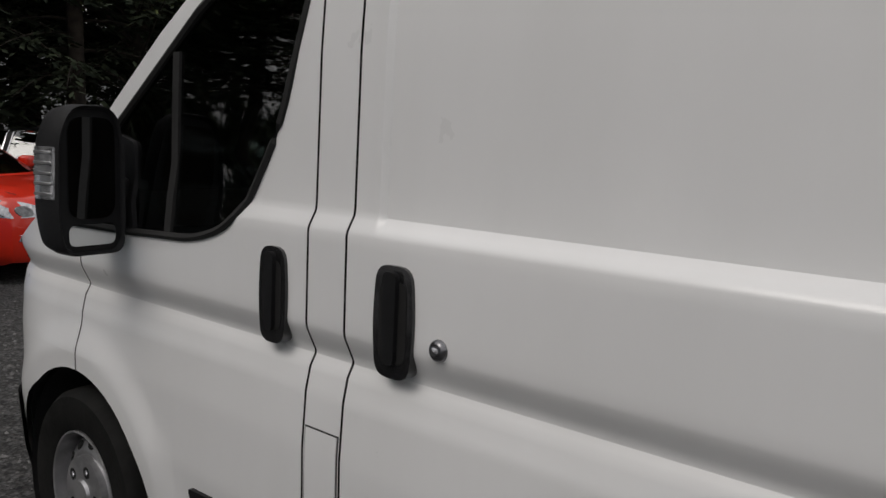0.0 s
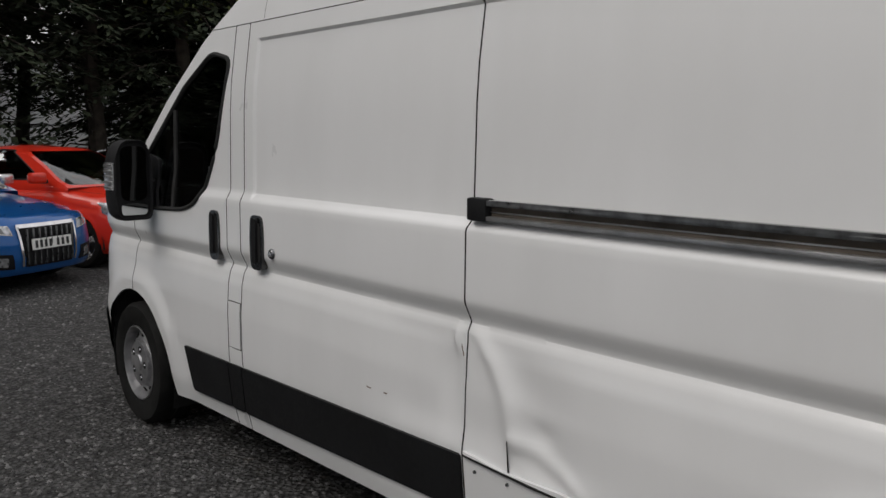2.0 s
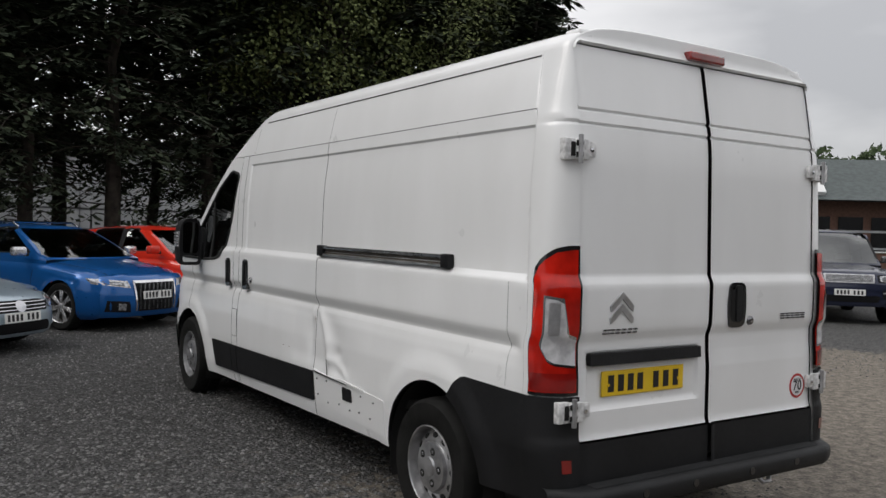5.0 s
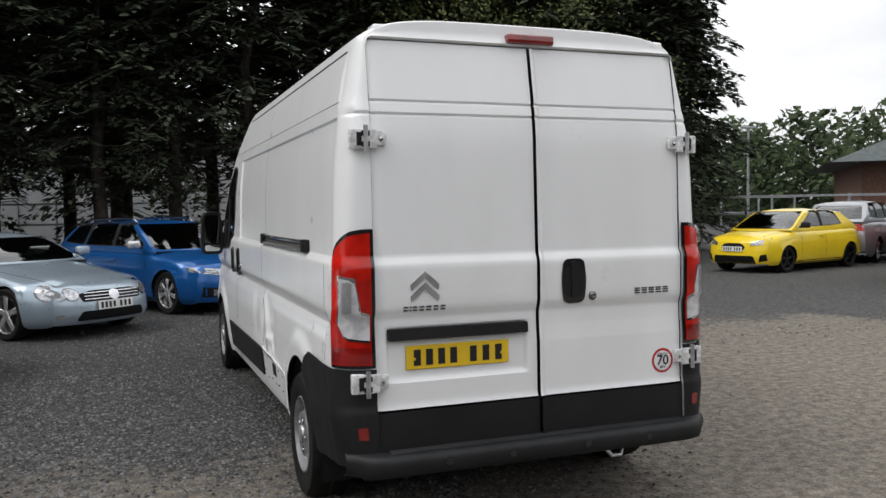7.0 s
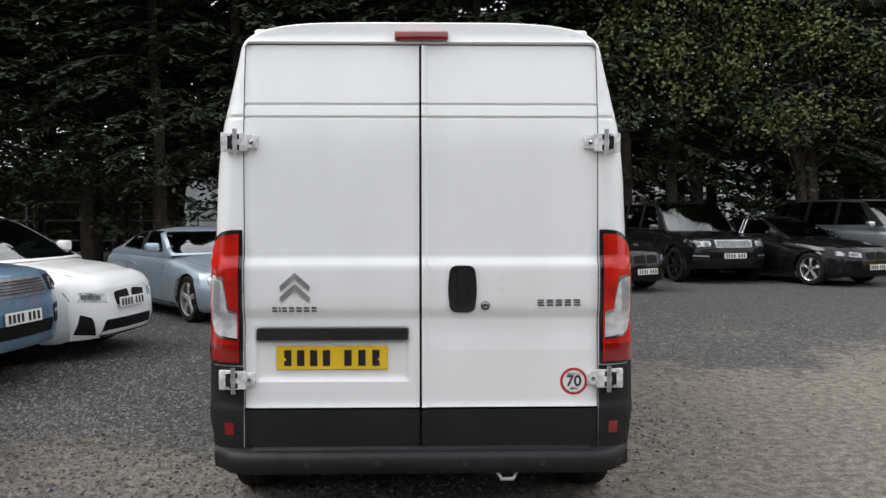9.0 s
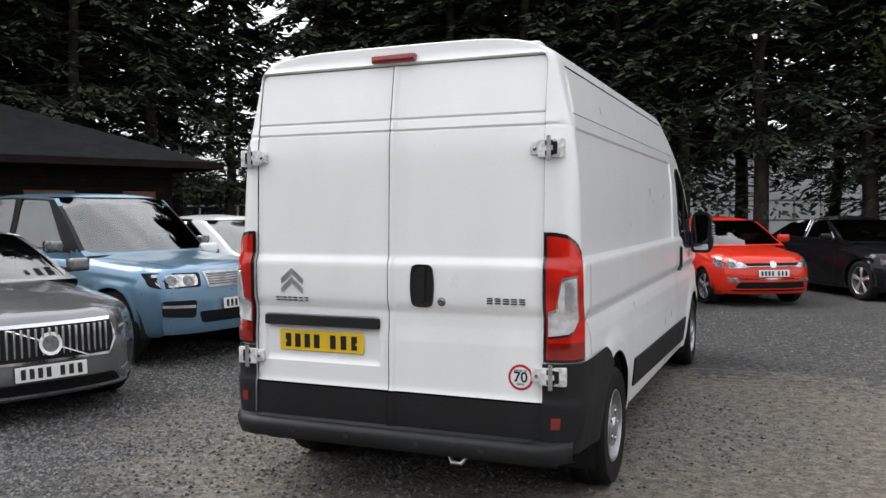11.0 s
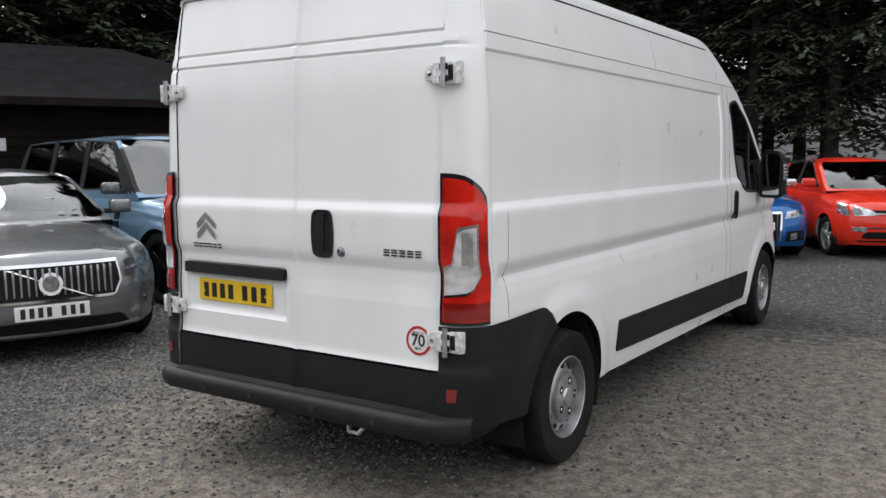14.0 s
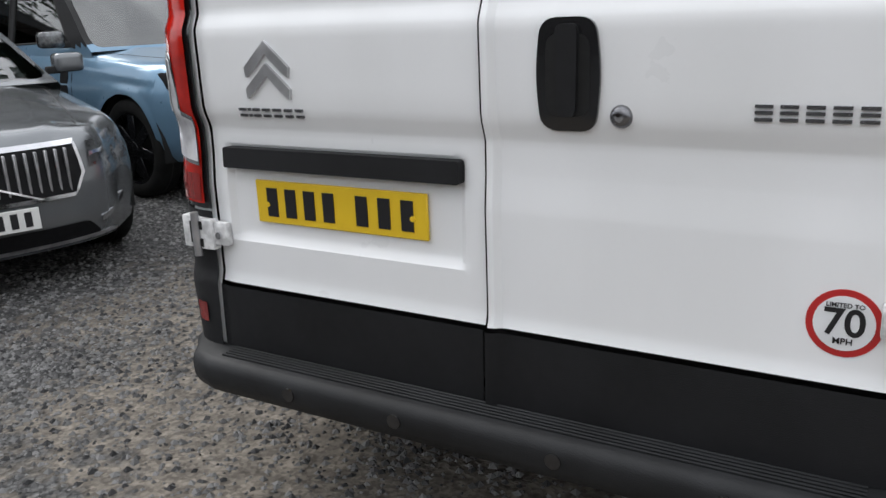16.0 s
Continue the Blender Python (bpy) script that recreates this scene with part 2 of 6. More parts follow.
CAR_GLASS = glass("car_glass")
VAN_GLASS = glass("van_cab_glass", (0.3, 0.33, 0.33))
MIRROR = surface("mirror_glass", (0.6, 0.62, 0.63), 0.03, 1.0, 0.02, 3, rough_vary=0.0)
CLOTH = surface("dark_seat_cloth", (0.03, 0.03, 0.033), 0.85, 0, 0.25, 10, 0.4, 400)
GRAVEL = gravel_mat()
STONES = by_island("gravel_stones", (0.03, 0.03, 0.031), (0.21, 0.208, 0.205), 0.9)
BARK = surface("conifer_bark", (0.045, 0.036, 0.028), 0.9, 0, 0.5, 5, 0.8, 30)
NEEDLES = by_island("dark_conifer_needles", (0.022, 0.03, 0.02), (0.068, 0.084, 0.05), 0.75)
LEAVES = by_island("green_leaves", (0.045, 0.06, 0.02), (0.12, 0.14, 0.05), 0.7)
HEDGE = by_island("far_wood_leaves", (0.022, 0.037, 0.015), (0.052, 0.075, 0.03), 0.8)


# ---- mesh helpers ----
def part(name, bm, material, parent, label="", smooth=40):
    me = bpy.data.meshes.new(name)
    bmesh.ops.recalc_face_normals(bm, faces=bm.faces[:])
    bm.to_mesh(me)
    bm.free()
    me.materials.append(material)
    if smooth:
        me.polygons.foreach_set("use_smooth", [True] * len(me.polygons))
        me.set_sharp_from_angle(angle=radians(smooth))
    ob = new(name, me)
    ob.parent = parent
    if label:
        ob["label"] = label
    return ob


def thing(name, m, label, category, group="", kind=""):
    ob = new(name)
    ob.empty_display_size = 0.2
    ob.matrix_world = m
    return tagged(ob, label, category, group, kind)


def box(x0, x1, y0, y1, z0, z1, bevel=0.0, seg=2, bm=None, m=None):
    bm = bm or bmesh.new()
    g = bmesh.ops.create_cube(bm, size=1.0)["verts"]
    t = Matrix.Translation(((x0 + x1) / 2, (y0 + y1) / 2, (z0 + z1) / 2)) @ Matrix.Diagonal((x1 - x0, y1 - y0, z1 - z0, 1))
    bmesh.ops.transform(bm, matrix=t, verts=g)
    if bevel:
        es = list({e for v in g for e in v.link_edges})
        g = bmesh.ops.bevel(bm, geom=es, offset=bevel, segments=seg, affect="EDGES", profile=0.6)["verts"]
    if m is not None:
        bmesh.ops.transform(bm, matrix=m, verts=g)
    return bm


def lathe(profile, n=40, bm=None, axis="x"):
    """Turns a profile of (radius, along) about an axis."""
    bm = bm or bmesh.new()
    rings = []
    for r, a in profile:
        ring = []
        for i in range(n):
            c, s = math.cos(2 * math.pi * i / n) * r, math.sin(2 * math.pi * i / n) * r
            ring.append(bm.verts.new((a, c, s) if axis == "x" else (c, a, s) if axis == "y" else (c, s, a)))
        rings.append(ring)
    for p, q in zip(rings, rings[1:]):
        for i in range(n):
            bm.faces.new((p[i], p[(i + 1) % n], q[(i + 1) % n], q[i]))
    return bm


def tube(points, r, n=8, bm=None):
    bm = bm or bmesh.new()
    pts = [Vector(p) for p in points]
    rr = r if isinstance(r, (list, tuple)) else [r] * len(pts)
    rings = []
    for i, p in enumerate(pts):
        d = (pts[min(i + 1, len(pts) - 1)] - pts[max(i - 1, 0)]).normalized()
        a = d.orthogonal().normalized() if abs(d.z) > 0.9 else d.cross(Vector((0, 0, 1))).normalized()
        b = d.cross(a)
        rings.append([bm.verts.new(p + rr[i] * (math.cos(2 * math.pi * k / n) * a + math.sin(2 * math.pi * k / n) * b)) for k in range(n)])
    for p, q in zip(rings, rings[1:]):
        for k in range(n):
            bm.faces.new((p[k], p[(k + 1) % n], q[(k + 1) % n], q[k]))
    bm.faces.new(rings[0][::-1])
    bm.faces.new(rings[-1])
    return bm


def grid_mesh(rows, bm=None, close=False):
    """Skins rows of points of equal length."""
    bm = bm or bmesh.new()
    vs = [[bm.verts.new(p) for p in row] for row in rows]
    for a, b in zip(vs, vs[1:]):
        for i in range(len(a) - 1 + close):
            j = (i + 1) % len(a)
            bm.faces.new((a[i], a[j], b[j], b[i]))
    return bm


def rounded(poly, r, n=4):
    """Rounds the corners of a 2D outline."""
    out = []
    k = len(poly)
    rs = r if isinstance(r, (list, tuple)) else [r] * k
    for i in range(k):
        p, a, b = Vector(poly[i]), Vector(poly[i - 1]), Vector(poly[(i + 1) % k])
        da, db = (a - p), (b - p)
        q = min(rs[i], da.length * 0.45, db.length * 0.45)
        if q < 1e-4:
            out.append(tuple(p))
            continue
        s, e = p + da.normalized() * q, p + db.normalized() * q
        for j in range(n + 1):
            t = j / n
            out.append(tuple((1 - t) ** 2 * s + 2 * t * (1 - t) * p + t * t * e))
    return out


def ellipse(cx, cy, rx, ry, n=20):
    return [(cx + rx * math.cos(2 * math.pi * i / n), cy + ry * math.sin(2 * math.pi * i / n)) for i in range(n)]


PLANES = {  # how a 2D outline lies: the place of (a, b) far out, and the way to the body
    "right": (lambda a, b: Vector((4, a, b)), Vector((-1, 0, 0))),
    "left": (lambda a, b: Vector((-4, a, b)), Vector((1, 0, 0))),
    "front": (lambda a, b: Vector((a, 8, b)), Vector((0, -1, 0))),
    "rear": (lambda a, b: Vector((a, -6, b)), Vector((0, 1, 0))),
    "top": (lambda a, b: Vector((a, b, 6)), Vector((0, 0, -1))),
}


def patch(tree, outline, plane, off=0.005, thick=0.012, cell=0.06, bm=None):
    """A plate with a 2D outline that follows the skin under it, lying `off` above it."""
    bm = bm or bmesh.new()
    t = bmesh.new()
    t.faces.new([t.verts.new((a, b, 0)) for a, b in outline])
    for ax in (0, 1):
        vals = [p[ax] for p in outline]
        lo, hi = min(vals), max(vals)
        n = int((hi - lo) / cell)
        for i in range(1, n + 1):
            co, no = Vector((0, 0, 0)), Vector((0, 0, 0))
            co[ax], no[ax] = lo + (hi - lo) * i / (n + 1), 1
            bmesh.ops.bisect_plane(t, geom=t.verts[:] + t.edges[:] + t.faces[:], plane_co=co, plane_no=no)
    far, way = PLANES[plane]
    top, low = {}, {}
    last = None
    for v in t.verts:
        o = far(v.co.x, v.co.y)
        hit = tree.ray_cast(o, way)[0]
        if hit is None:
            near = tree.find_nearest(o if last is None else last)[0]
            d = (near - o).dot(way)
            hit = o + way * d
        last = hit
        top[v] = bm.verts.new(hit - way * off)
        low[v] = bm.verts.new(hit - way * (off - thick))
    for f in t.faces:
        bm.faces.new([top[v] for v in f.verts])
        bm.faces.new([low[v] for v in reversed(f.verts)])
    for e in t.edges:
        if len(e.link_faces) == 1:
            a, b = e.verts
            bm.faces.new((top[a], low[a], low[b], top[b]))
    t.free()
    return bm


def cut_hole(bm, poly, plane, test):
    """Cuts a convex 2D outline through a skin seen from one side."""
    far, way = PLANES[plane]
    area = sum(poly[i - 1][0] * poly[i][1] - poly[i][0] * poly[i - 1][1] for i in range(len(poly)))
    if area < 0:
        poly = poly[::-1]
    e0, e1 = far(1, 0) - far(0, 0), far(0, 1) - far(0, 0)
    lo = [min(p[k] for p in poly) for k in (0, 1)]
    hi = [max(p[k] for p in poly) for k in (0, 1)]
    inside = []
    for f in bm.faces:
        if not test(f.calc_center_median()):
            continue
        a = [v.co.dot(e0) for v in f.verts]
        b = [v.co.dot(e1) for v in f.verts]
        if max(a) > lo[0] and min(a) < hi[0] and max(b) > lo[1] and min(b) < hi[1]:
            inside.append(f)
    for i in range(len(poly)):
        p, q = poly[i - 1], poly[i]
        no = e0 * (q[1] - p[1]) - e1 * (q[0] - p[0])
        if no.length < 1e-6:
            continue
        co = e0 * p[0] + e1 * p[1]
        geom = list({v for f in inside for v in f.verts}) + list({e for f in inside for e in f.edges}) + inside
        res = bmesh.ops.bisect_plane(bm, geom=geom, plane_co=co, plane_no=no, dist=1e-5)
        faces = {g for g in res["geom"] if isinstance(g, bmesh.types.BMFace)}
        inside = [f for f in faces if f.is_valid and (f.calc_center_median() - co).dot(no) < 0]
    bmesh.ops.delete(bm, geom=inside, context="FACES")
    return bm


def tree_of(bm):
    return BVHTree.FromBMesh(bm)


def lerp(x, xs, ys):
    return float(np.interp(x, xs, ys))


def smoothstep(a, b, x):
    t = min(1.0, max(0.0, (x - a) / (b - a)))
    return t * t * (3 - 2 * t)


def plate_bars(parent, m, material, w=0.52, h=0.11):
    """A number plate whose characters are plain bars."""
    body = part("number_plate", box(-w / 2, w / 2, -0.004, 0.004, -h / 2, h / 2, 0.003, 1), material, parent)
    body.matrix_local = m
    xs = [-0.205, -0.145, -0.085, -0.025, 0.075, 0.14, 0.205]
    for x in xs:
        b = part("plate_bar", box(x - 0.017, x + 0.017, -0.0065, -0.003, -0.037, 0.037), INK, body, smooth=0)
    return body


# ---- the van ----
VAN = thing("panel_van", pose(0.012, 0, 0), "white long high-roof panel van with dented side, parked on gravel", "van")
RZ = [.45, .63, .66, .90, .98, 1.05, 1.10, 1.29, 1.30, 1.335, 1.90, 1.975, 1.985, 1.995, 2.035, 2.045, 2.055, 2.285, 2.33, 2.40]
RY = [.125, .13, .14, .142, .150, .152, .134, .133, .135, .152, .168, .176, .186, .176, .184, .194, .186, .226, .236, .26]
HZ = [.24, .36, .60, .80, .93, .985, 1.012, 1.02, 1.075, 1.09, 1.295, 1.304, 1.336, 1.35, 1.75, 1.97, 1.985, 2.05, 2.15, 2.25, 2.31]
HX = [.95, .978, 1.002, 1.004, .996, .984, .969, .969, .996, .998, .997, .994, .976, .974, .966, .938, .936, .927, .906, .88, .862]
ARCHES = ((1.0, 0.335, 0.432), (5.035, 0.32, 0.43))


def rear_y(z):
    return lerp(z, RZ, RY)


def van_bottom(s):
    for c, z, r in ARCHES:
        if abs(s - c) < r:
            return max(z + math.sqrt(max(0.0, r * r - (s - c) ** 2)), 0.25)
    if s < 0.6:
        return 0.40
    return lerp(s, [1.4, 4.64, 5.43, 5.95], [0.335, 0.255, 0.30, 0.30])


def van_top(s):
    return lerp(s, [0, 3.6, 3.72, 3.9, 4.26, 4.88, 5.2, 5.42, 5.8, 5.95], [2.31, 2.31, 2.285, 2.20, 2.01, 1.56, 1.29, 1.13, 0.96, 0.85])


def dents(s, z):
    """Inward knocks and folds of the crumpled lower side by the sliding door."""
    if not (1.5 < s < 2.75 and 0.45 < z < 1.08):
        return 0.0
    fold = lerp(z, [.66, .74, .82, .90, .95, .995], [2.18, 2.195, 2.215, 2.265, 2.31, 2.36])
    u = fold - s
    high = smoothstep(0.60, 0.70, z) * (1 - smoothstep(0.93, 1.02, z))
    d = 0.0
    if u > 0:
        d += 0.026 * (1 - math.exp(-(u / 0.07) ** 1.5)) * math.exp(-(u / 0.24) ** 2) * high * (1 - 0.45 * smoothstep(0.82, 0.98, z))
    else:
        d += 0.010 * (1 - math.exp(-(u / 0.05) ** 2)) * high
    d -= 0.006 * math.exp(-(u / 0.034) ** 2) * smoothstep(0.62, 0.7, z) * (1 - smoothstep(0.96, 1.01, z))
    # second fold running down to the sill
    low = lerp(s, [1.86, 1.93, 2.0, 2.1, 2.19], [.56, .61, .66, .69, .705])
    v = z - low
    along = smoothstep(1.84, 1.92, s) * (1 - smoothstep(2.18, 2.22, s))
    d -= 0.009 * math.exp(-(v / 0.024) ** 2) * along * smoothstep(0.59, 0.64, z)
    d += 0.006 * math.exp(-((v + 0.05) / 0.035) ** 2) * along
    # knock at the edge of the sliding door
    d += 0.016 * math.exp(-((s - 2.47) / 0.06) ** 2 - ((z - 0.82) / 0.12) ** 2)
    d -= 0.014 * math.exp(-((s - 2.445) / 0.016) ** 2 - ((z - 0.955) / 0.035) ** 2)
    d += 0.010 * math.exp(-((s - 2.08) / 0.05) ** 2 - ((z - 0.745) / 0.03) ** 2)
    return d + 0.004 * math.exp(-((s - 2.0) / 0.3) ** 2 - ((z - 0.75) / 0.15) ** 2) * noise.noise(Vector((s * 7, z * 7, 1)))


def van_half(s, z, dented):
    x = lerp(z, HZ, HX)
    # the raised frame round the long pressed panel
    if 0.29 < s < 3.755 and 1.304 < z < 1.98:
        edge = min(s - 0.29, 3.755 - s, 1.98 - z)
        x -= 0.010 * smoothstep(0.0, 0.012, edge) * smoothstep(1.302, 1.336, z)
    # flares over the wheels
    for c, zc, r in ARCHES:
        d = math.hypot(s - c, z - zc) - r
        if z < 1.0:
            x += 0.018 * (1 - smoothstep(0.05, 0.16, d)) if d > -0.02 else 0.018
    # flat end of the groove before the rear corner
    if s < 0.5:
        k = 1 - (smoothstep(0.275, 0.305, s) if z > 1.2 else smoothstep(0.29, 0.38, s))
        x += k * (lerp(z, [.24, .6, 1.25, 1.75, 1.95, 2.31], [.95, 1.0, .988, .968, .942, .862]) - x)
    if dented:
        x -= dents(s, z)
    return x


def van_point(side, s, z, off=0.0):
    h = van_half(s, z, side < 0) + off
    lean = rear_y(z) - 0.14
    if s < 0.28:
        a = max(0.0, s) / 0.28 * math.pi / 2
        x = 0.825 + (h - 0.825) * math.sin(a) ** 0.85
        y = rear_y(z) + (0.28 + lean - rear_y(z)) * (1 - math.cos(a)) - off * math.cos(a)
    elif s > 5.3:
        b = min(1.0, (s - 5.3) / 0.65) * math.pi / 2
        x, y = h * max(0.0, math.cos(b)) ** 0.45, 5.3 + 0.62 * math.sin(b)
    else:
        x, y = h, s + lean * max(0.0, 1 - (s - 0.28) / 0.6)
    return Vector((side * x, y, z))


S_COLS = [0.28 * i / 10 for i in range(10)] + [0.28, 0.29, 0.296, 0.302, 0.31, 0.33, 0.36, 0.385] + [0.41 + 0.05 * i for i in range(4)]
for c_, z_, r_ in ARCHES:
    S_COLS += [c_ + r_ * math.cos(math.pi * i / 28) for i in range(29)] + [c_ - r_ - 0.004, c_ + r_ + 0.004, c_ - r_ - 0.09, c_ + r_ + 0.09]
S_COLS += [1.55 + 0.03 * i for i in range(10)] + [1.85 + 0.0125 * i for i in range(56)] + [2.56 + 0.03 * i for i in range(7)] + [2.8 + 0.1 * i for i in range(9)] + [3.735, 3.743, 3.75, 3.757, 3.765] + [3.78 + 0.08 * i for i in range(11)]
S_COLS += [5.45 + 0.05 * i for i in range(11)]
Z_ROWS = [.80, .82, .84, .86, .88, .90, .915, .93, .945, .96, .975, .985, 1.0, 1.012, 1.02, 1.035, 1.055, 1.075, 1.083, 1.09, 1.11, 1.16, 1.21, 1.27, 1.295, 1.304, 1.312, 1.32, 1.328, 1.336, 1.35, 1.42, 1.55,
          1.68, 1.8, 1.88, 1.94, 1.963, 1.968, 1.974, 1.98, 1.986, 2.0, 2.03, 2.05, 2.1, 2.15, 2.2, 2.25, 2.285, 2.30, 2.31]


def skin(side, s0, s1, zlo=0.0, zhi=9.0, off=0.0, low_fn=van_bottom, top_fn=van_top, bm=None):
    cols = sorted({round(s, 4) for s in S_COLS if s0 + 0.004 < s < s1 - 0.004} | {s0, s1})
    rows = []
    for s in cols:
        b, t = max(low_fn(s), zlo), min(top_fn(s), zhi)
        zs = [b + (0.80 - b) * k / 30 for k in range(30)] if b < 0.8 else [b] * 30
        zs = [min(max(z, b), t) for z in zs + Z_ROWS]
        rows.append([van_point(side, s, z, off) for z in zs[:-1] + [t]])
    bm = grid_mesh(rows, bm)
    bmesh.ops.remove_doubles(bm, verts=bm.verts[:], dist=2e-4)
    return bm


# full outer skin, used to lay trims on
van_full = bmesh.new()
for sd in (-1, 1):
    skin(sd, 0.0, 5.94, bm=van_full)
VAN_TREE = tree_of(van_full)
van_full.free()

CAB_WINDOW = rounded([(3.98, 1.91), (4.17, 1.95), (4.43, 1.805), (4.87, 1.485), (4.98, 1.34), (4.98, 1.20), (4.40, 1.225), (4.24, 1.275), (4.085, 1.52)], [.05, .06, .02, .02, .03, .03, .1, .08, .1], 4)
GAP = 0.0035
VAN_PANELS = {}
for sd in (-1, 1):
    cuts = [(0.0, 0.29, "rear_corner_panel"), (0.29, 2.40 if sd < 0 else 3.83, "side_panel")]
    if sd < 0:
        cuts.append((2.40, 3.83, "sliding_door"))
    cuts += [(3.83, 3.955, "door_pillar"), (3.955, 5.03, "front_door"), (5.03, 5.94, "front_wing")]
    for a, b, nm in cuts:
        ga = 0.0 if a < 1 else GAP
        gb = 0.0008 if nm == "rear_corner_panel" else GAP
        low = skin(sd, a + ga, b - gb, zhi=9.0 if nm == "rear_corner_panel" else 2.048)
        if nm == "front_door":
            cut_hole(low, CAB_WINDOW, "left" if sd < 0 else "right", lambda c: c.x * sd > 0)
        VAN_PANELS[sd, nm] = part(nm, low, WHITE, VAN, smooth=28)
    for a, b in ((0.29, 2.4), (2.4, 3.72), (3.72, 4.28)):
        part("roof_side_panel", skin(sd, a + 0.0015 * (a > 1), b - 0.0015, zlo=2.052), WHITE, VAN, smooth=28)
    liner = skin(sd, 0.02, 4.0, zhi=2.3, off=-0.02)
    skin(sd, 4.0, 5.9, zhi=1.2, off=-0.02, bm=liner)
    part("inner_lining", liner, DARK, VAN)

# roof, windscreen and bonnet
roof_rows, screen_rows, bonnet_rows = [], [], []
NF = 14
for s in [0.0, 0.03, 0.08, 0.16, 0.3] + [0.5 + 0.25 * i for i in range(13)] + [3.6, 3.64, 3.68, 3.72, 3.765, 3.82, 3.86, 3.9, 3.98, 4.08, 4.18, 4.3, 4.5, 4.7, 4.9, 5.1, 5.3, 5.45, 5.6, 5.75, 5.85, 5.94]:
    t = van_top(s)
    e = van_point(1, s, t)
    rise = 0.128 + 0.004 * smoothstep(0, 1.0, s) - 0.07 * smoothstep(3.5, 4.2, s) - 0.010 * (1 - smoothstep(0.0, 0.06, s))
    row = []
    for i in range(-NF, NF + 1):
        f = math.sin(i / NF * math.pi / 2)
        row.append((e.x * f, e.y, t + rise * (1 - abs(f) ** 5) ** 0.5))
    if s <= 4.31:
        roof_rows.append(row)
    if 4.29 <= s <= 5.31:
        screen_rows.append(row)
    if s >= 5.29:
        bonnet_rows.append(row)
roof_bm = grid_mesh(roof_rows)
r0 = roof_rows[0]
header = [[(x, rear_y(2.33) - 0.004, min(2.333, z - 0.003)) for x, y, z in r0], [(x, rear_y(2.33) - 0.02, min(2.342, z - 0.002)) for x, y, z in r0],
          [(x, rear_y(2.33) - 0.016 + 0.2 * (z - 2.31), min(2.342, z - 0.001) * 0.4 + z * 0.6) for x, y, z in r0],
          [(x, y + 0.0, z) for x, y, z in r0]]
grid_mesh(header, roof_bm)
bmesh.ops.remove_doubles(roof_bm, verts=roof_bm.verts[:], dist=1e-4)
part("roof", roof_bm, WHITE, VAN, smooth=50)
part("windscreen", grid_mesh(screen_rows), VAN_GLASS, VAN)
part("bonnet", grid_mesh(bonnet_rows), WHITE, VAN)
for x in (-0.74, 0.74):
    part("roof_end_cap", box(x - 0.045, x + 0.045, 0.235, 0.34, 2.34, 2.404, 0.02, 3), WHITE, VAN)
for sd in (-1, 1):
    part("roof_gutter", tube([van_point(sd, 0.3 + 0.1 * i, 2.292) for i in range(34)], 0.0045, 5), RUBBER, VAN)
part("underbody", box(-0.86, 0.86, 0.25, 5.6, 0.27, 0.42, 0.03), DARK, VAN)
part("cargo_floor", box(-0.93, 0.93, 0.22, 3.9, 0.55, 0.6), DARK, VAN)
part("bulkhead", box(-0.82, 0.82, 3.68, 3.71, 0.6, 2.2), surface("grey_bulkhead", (0.12, 0.12, 0.125), 0.6), VAN)


# rear doors
def rear_door_y(x, z):
    y = rear_y(z)
    if x < 0:
        e = min(x + 0.775, -0.055 - x, z - 0.755, 1.02 - z)
        y += 0.016 * smoothstep(0.0, 0.02, e) * (1 if z < 0.985 else 1 - smoothstep(0.985, 1.02, z))
    if x >= 0:   # the proud lip that laps over the other door
        y -= 0.013 * (1 - smoothstep(0.012, 0.035, x))
    return y + 0.006 * smoothstep(0.78, 0.822, abs(x))


def rear_door(sign):
    def panel(z0, z1, off=0.0):
        xs = [0.0 if sign > 0 else 0.011, 0.0145, 0.02] + [0.03 + 0.0155 * i for i in range(51)] + [0.812, 0.818, 0.822]
        zs = sorted({z0, z1} | {round(z, 4) for z in list(np.arange(0.46, 1.1, 0.014)) + Z_ROWS + [1.975, 1.98, 1.985, 1.99, 1.995, 2.035, 2.04, 2.045, 2.05, 2.055] if z0 < z < z1})
        return grid_mesh([[(sign * x, rear_door_y(sign * x, z) + off, z) for x in xs] for z in zs])
    d = part("rear_door", panel(0.635, 2.328), WHITE, VAN, smooth=24)
    part("lower_trim", panel(0.455, 0.628, -0.012), BLACK_PLASTIC, d, "black textured plastic trim")
    return d


REAR = {s: rear_door(s) for s in (-1, 1)}
part("door_seal", box(-0.83, 0.83, 0.255, 0.27, 0.44, 2.33), RUBBER, VAN)
rear_full = grid_mesh([[(x, rear_y(z), z) for x in np.linspace(-0.82, 0.82, 30)] for z in [z for z in RZ if z < 2.3]])
REAR_TREE = tree_of(rear_full)
rear_full.free()


def rear_patch(name, outline, mat, parent, off=0.004, thick=0.01, cell=0.05, label="", tree=None):
    return part(name, patch(tree or REAR_TREE, outline, "rear", off, thick, cell), mat, parent, label)


def rect(x0, x1, z0, z1):
    return [(x0, z0), (x1, z0), (x1, z1), (x0, z1)]


# tail lamps wrap the rear corners
def lamp_top(s):
    return lerp(s, [0.0, 0.05, 0.12, 0.19, 0.225, 0.245], [1.452, 1.452, 1.44, 1.40, 1.355, 1.29])


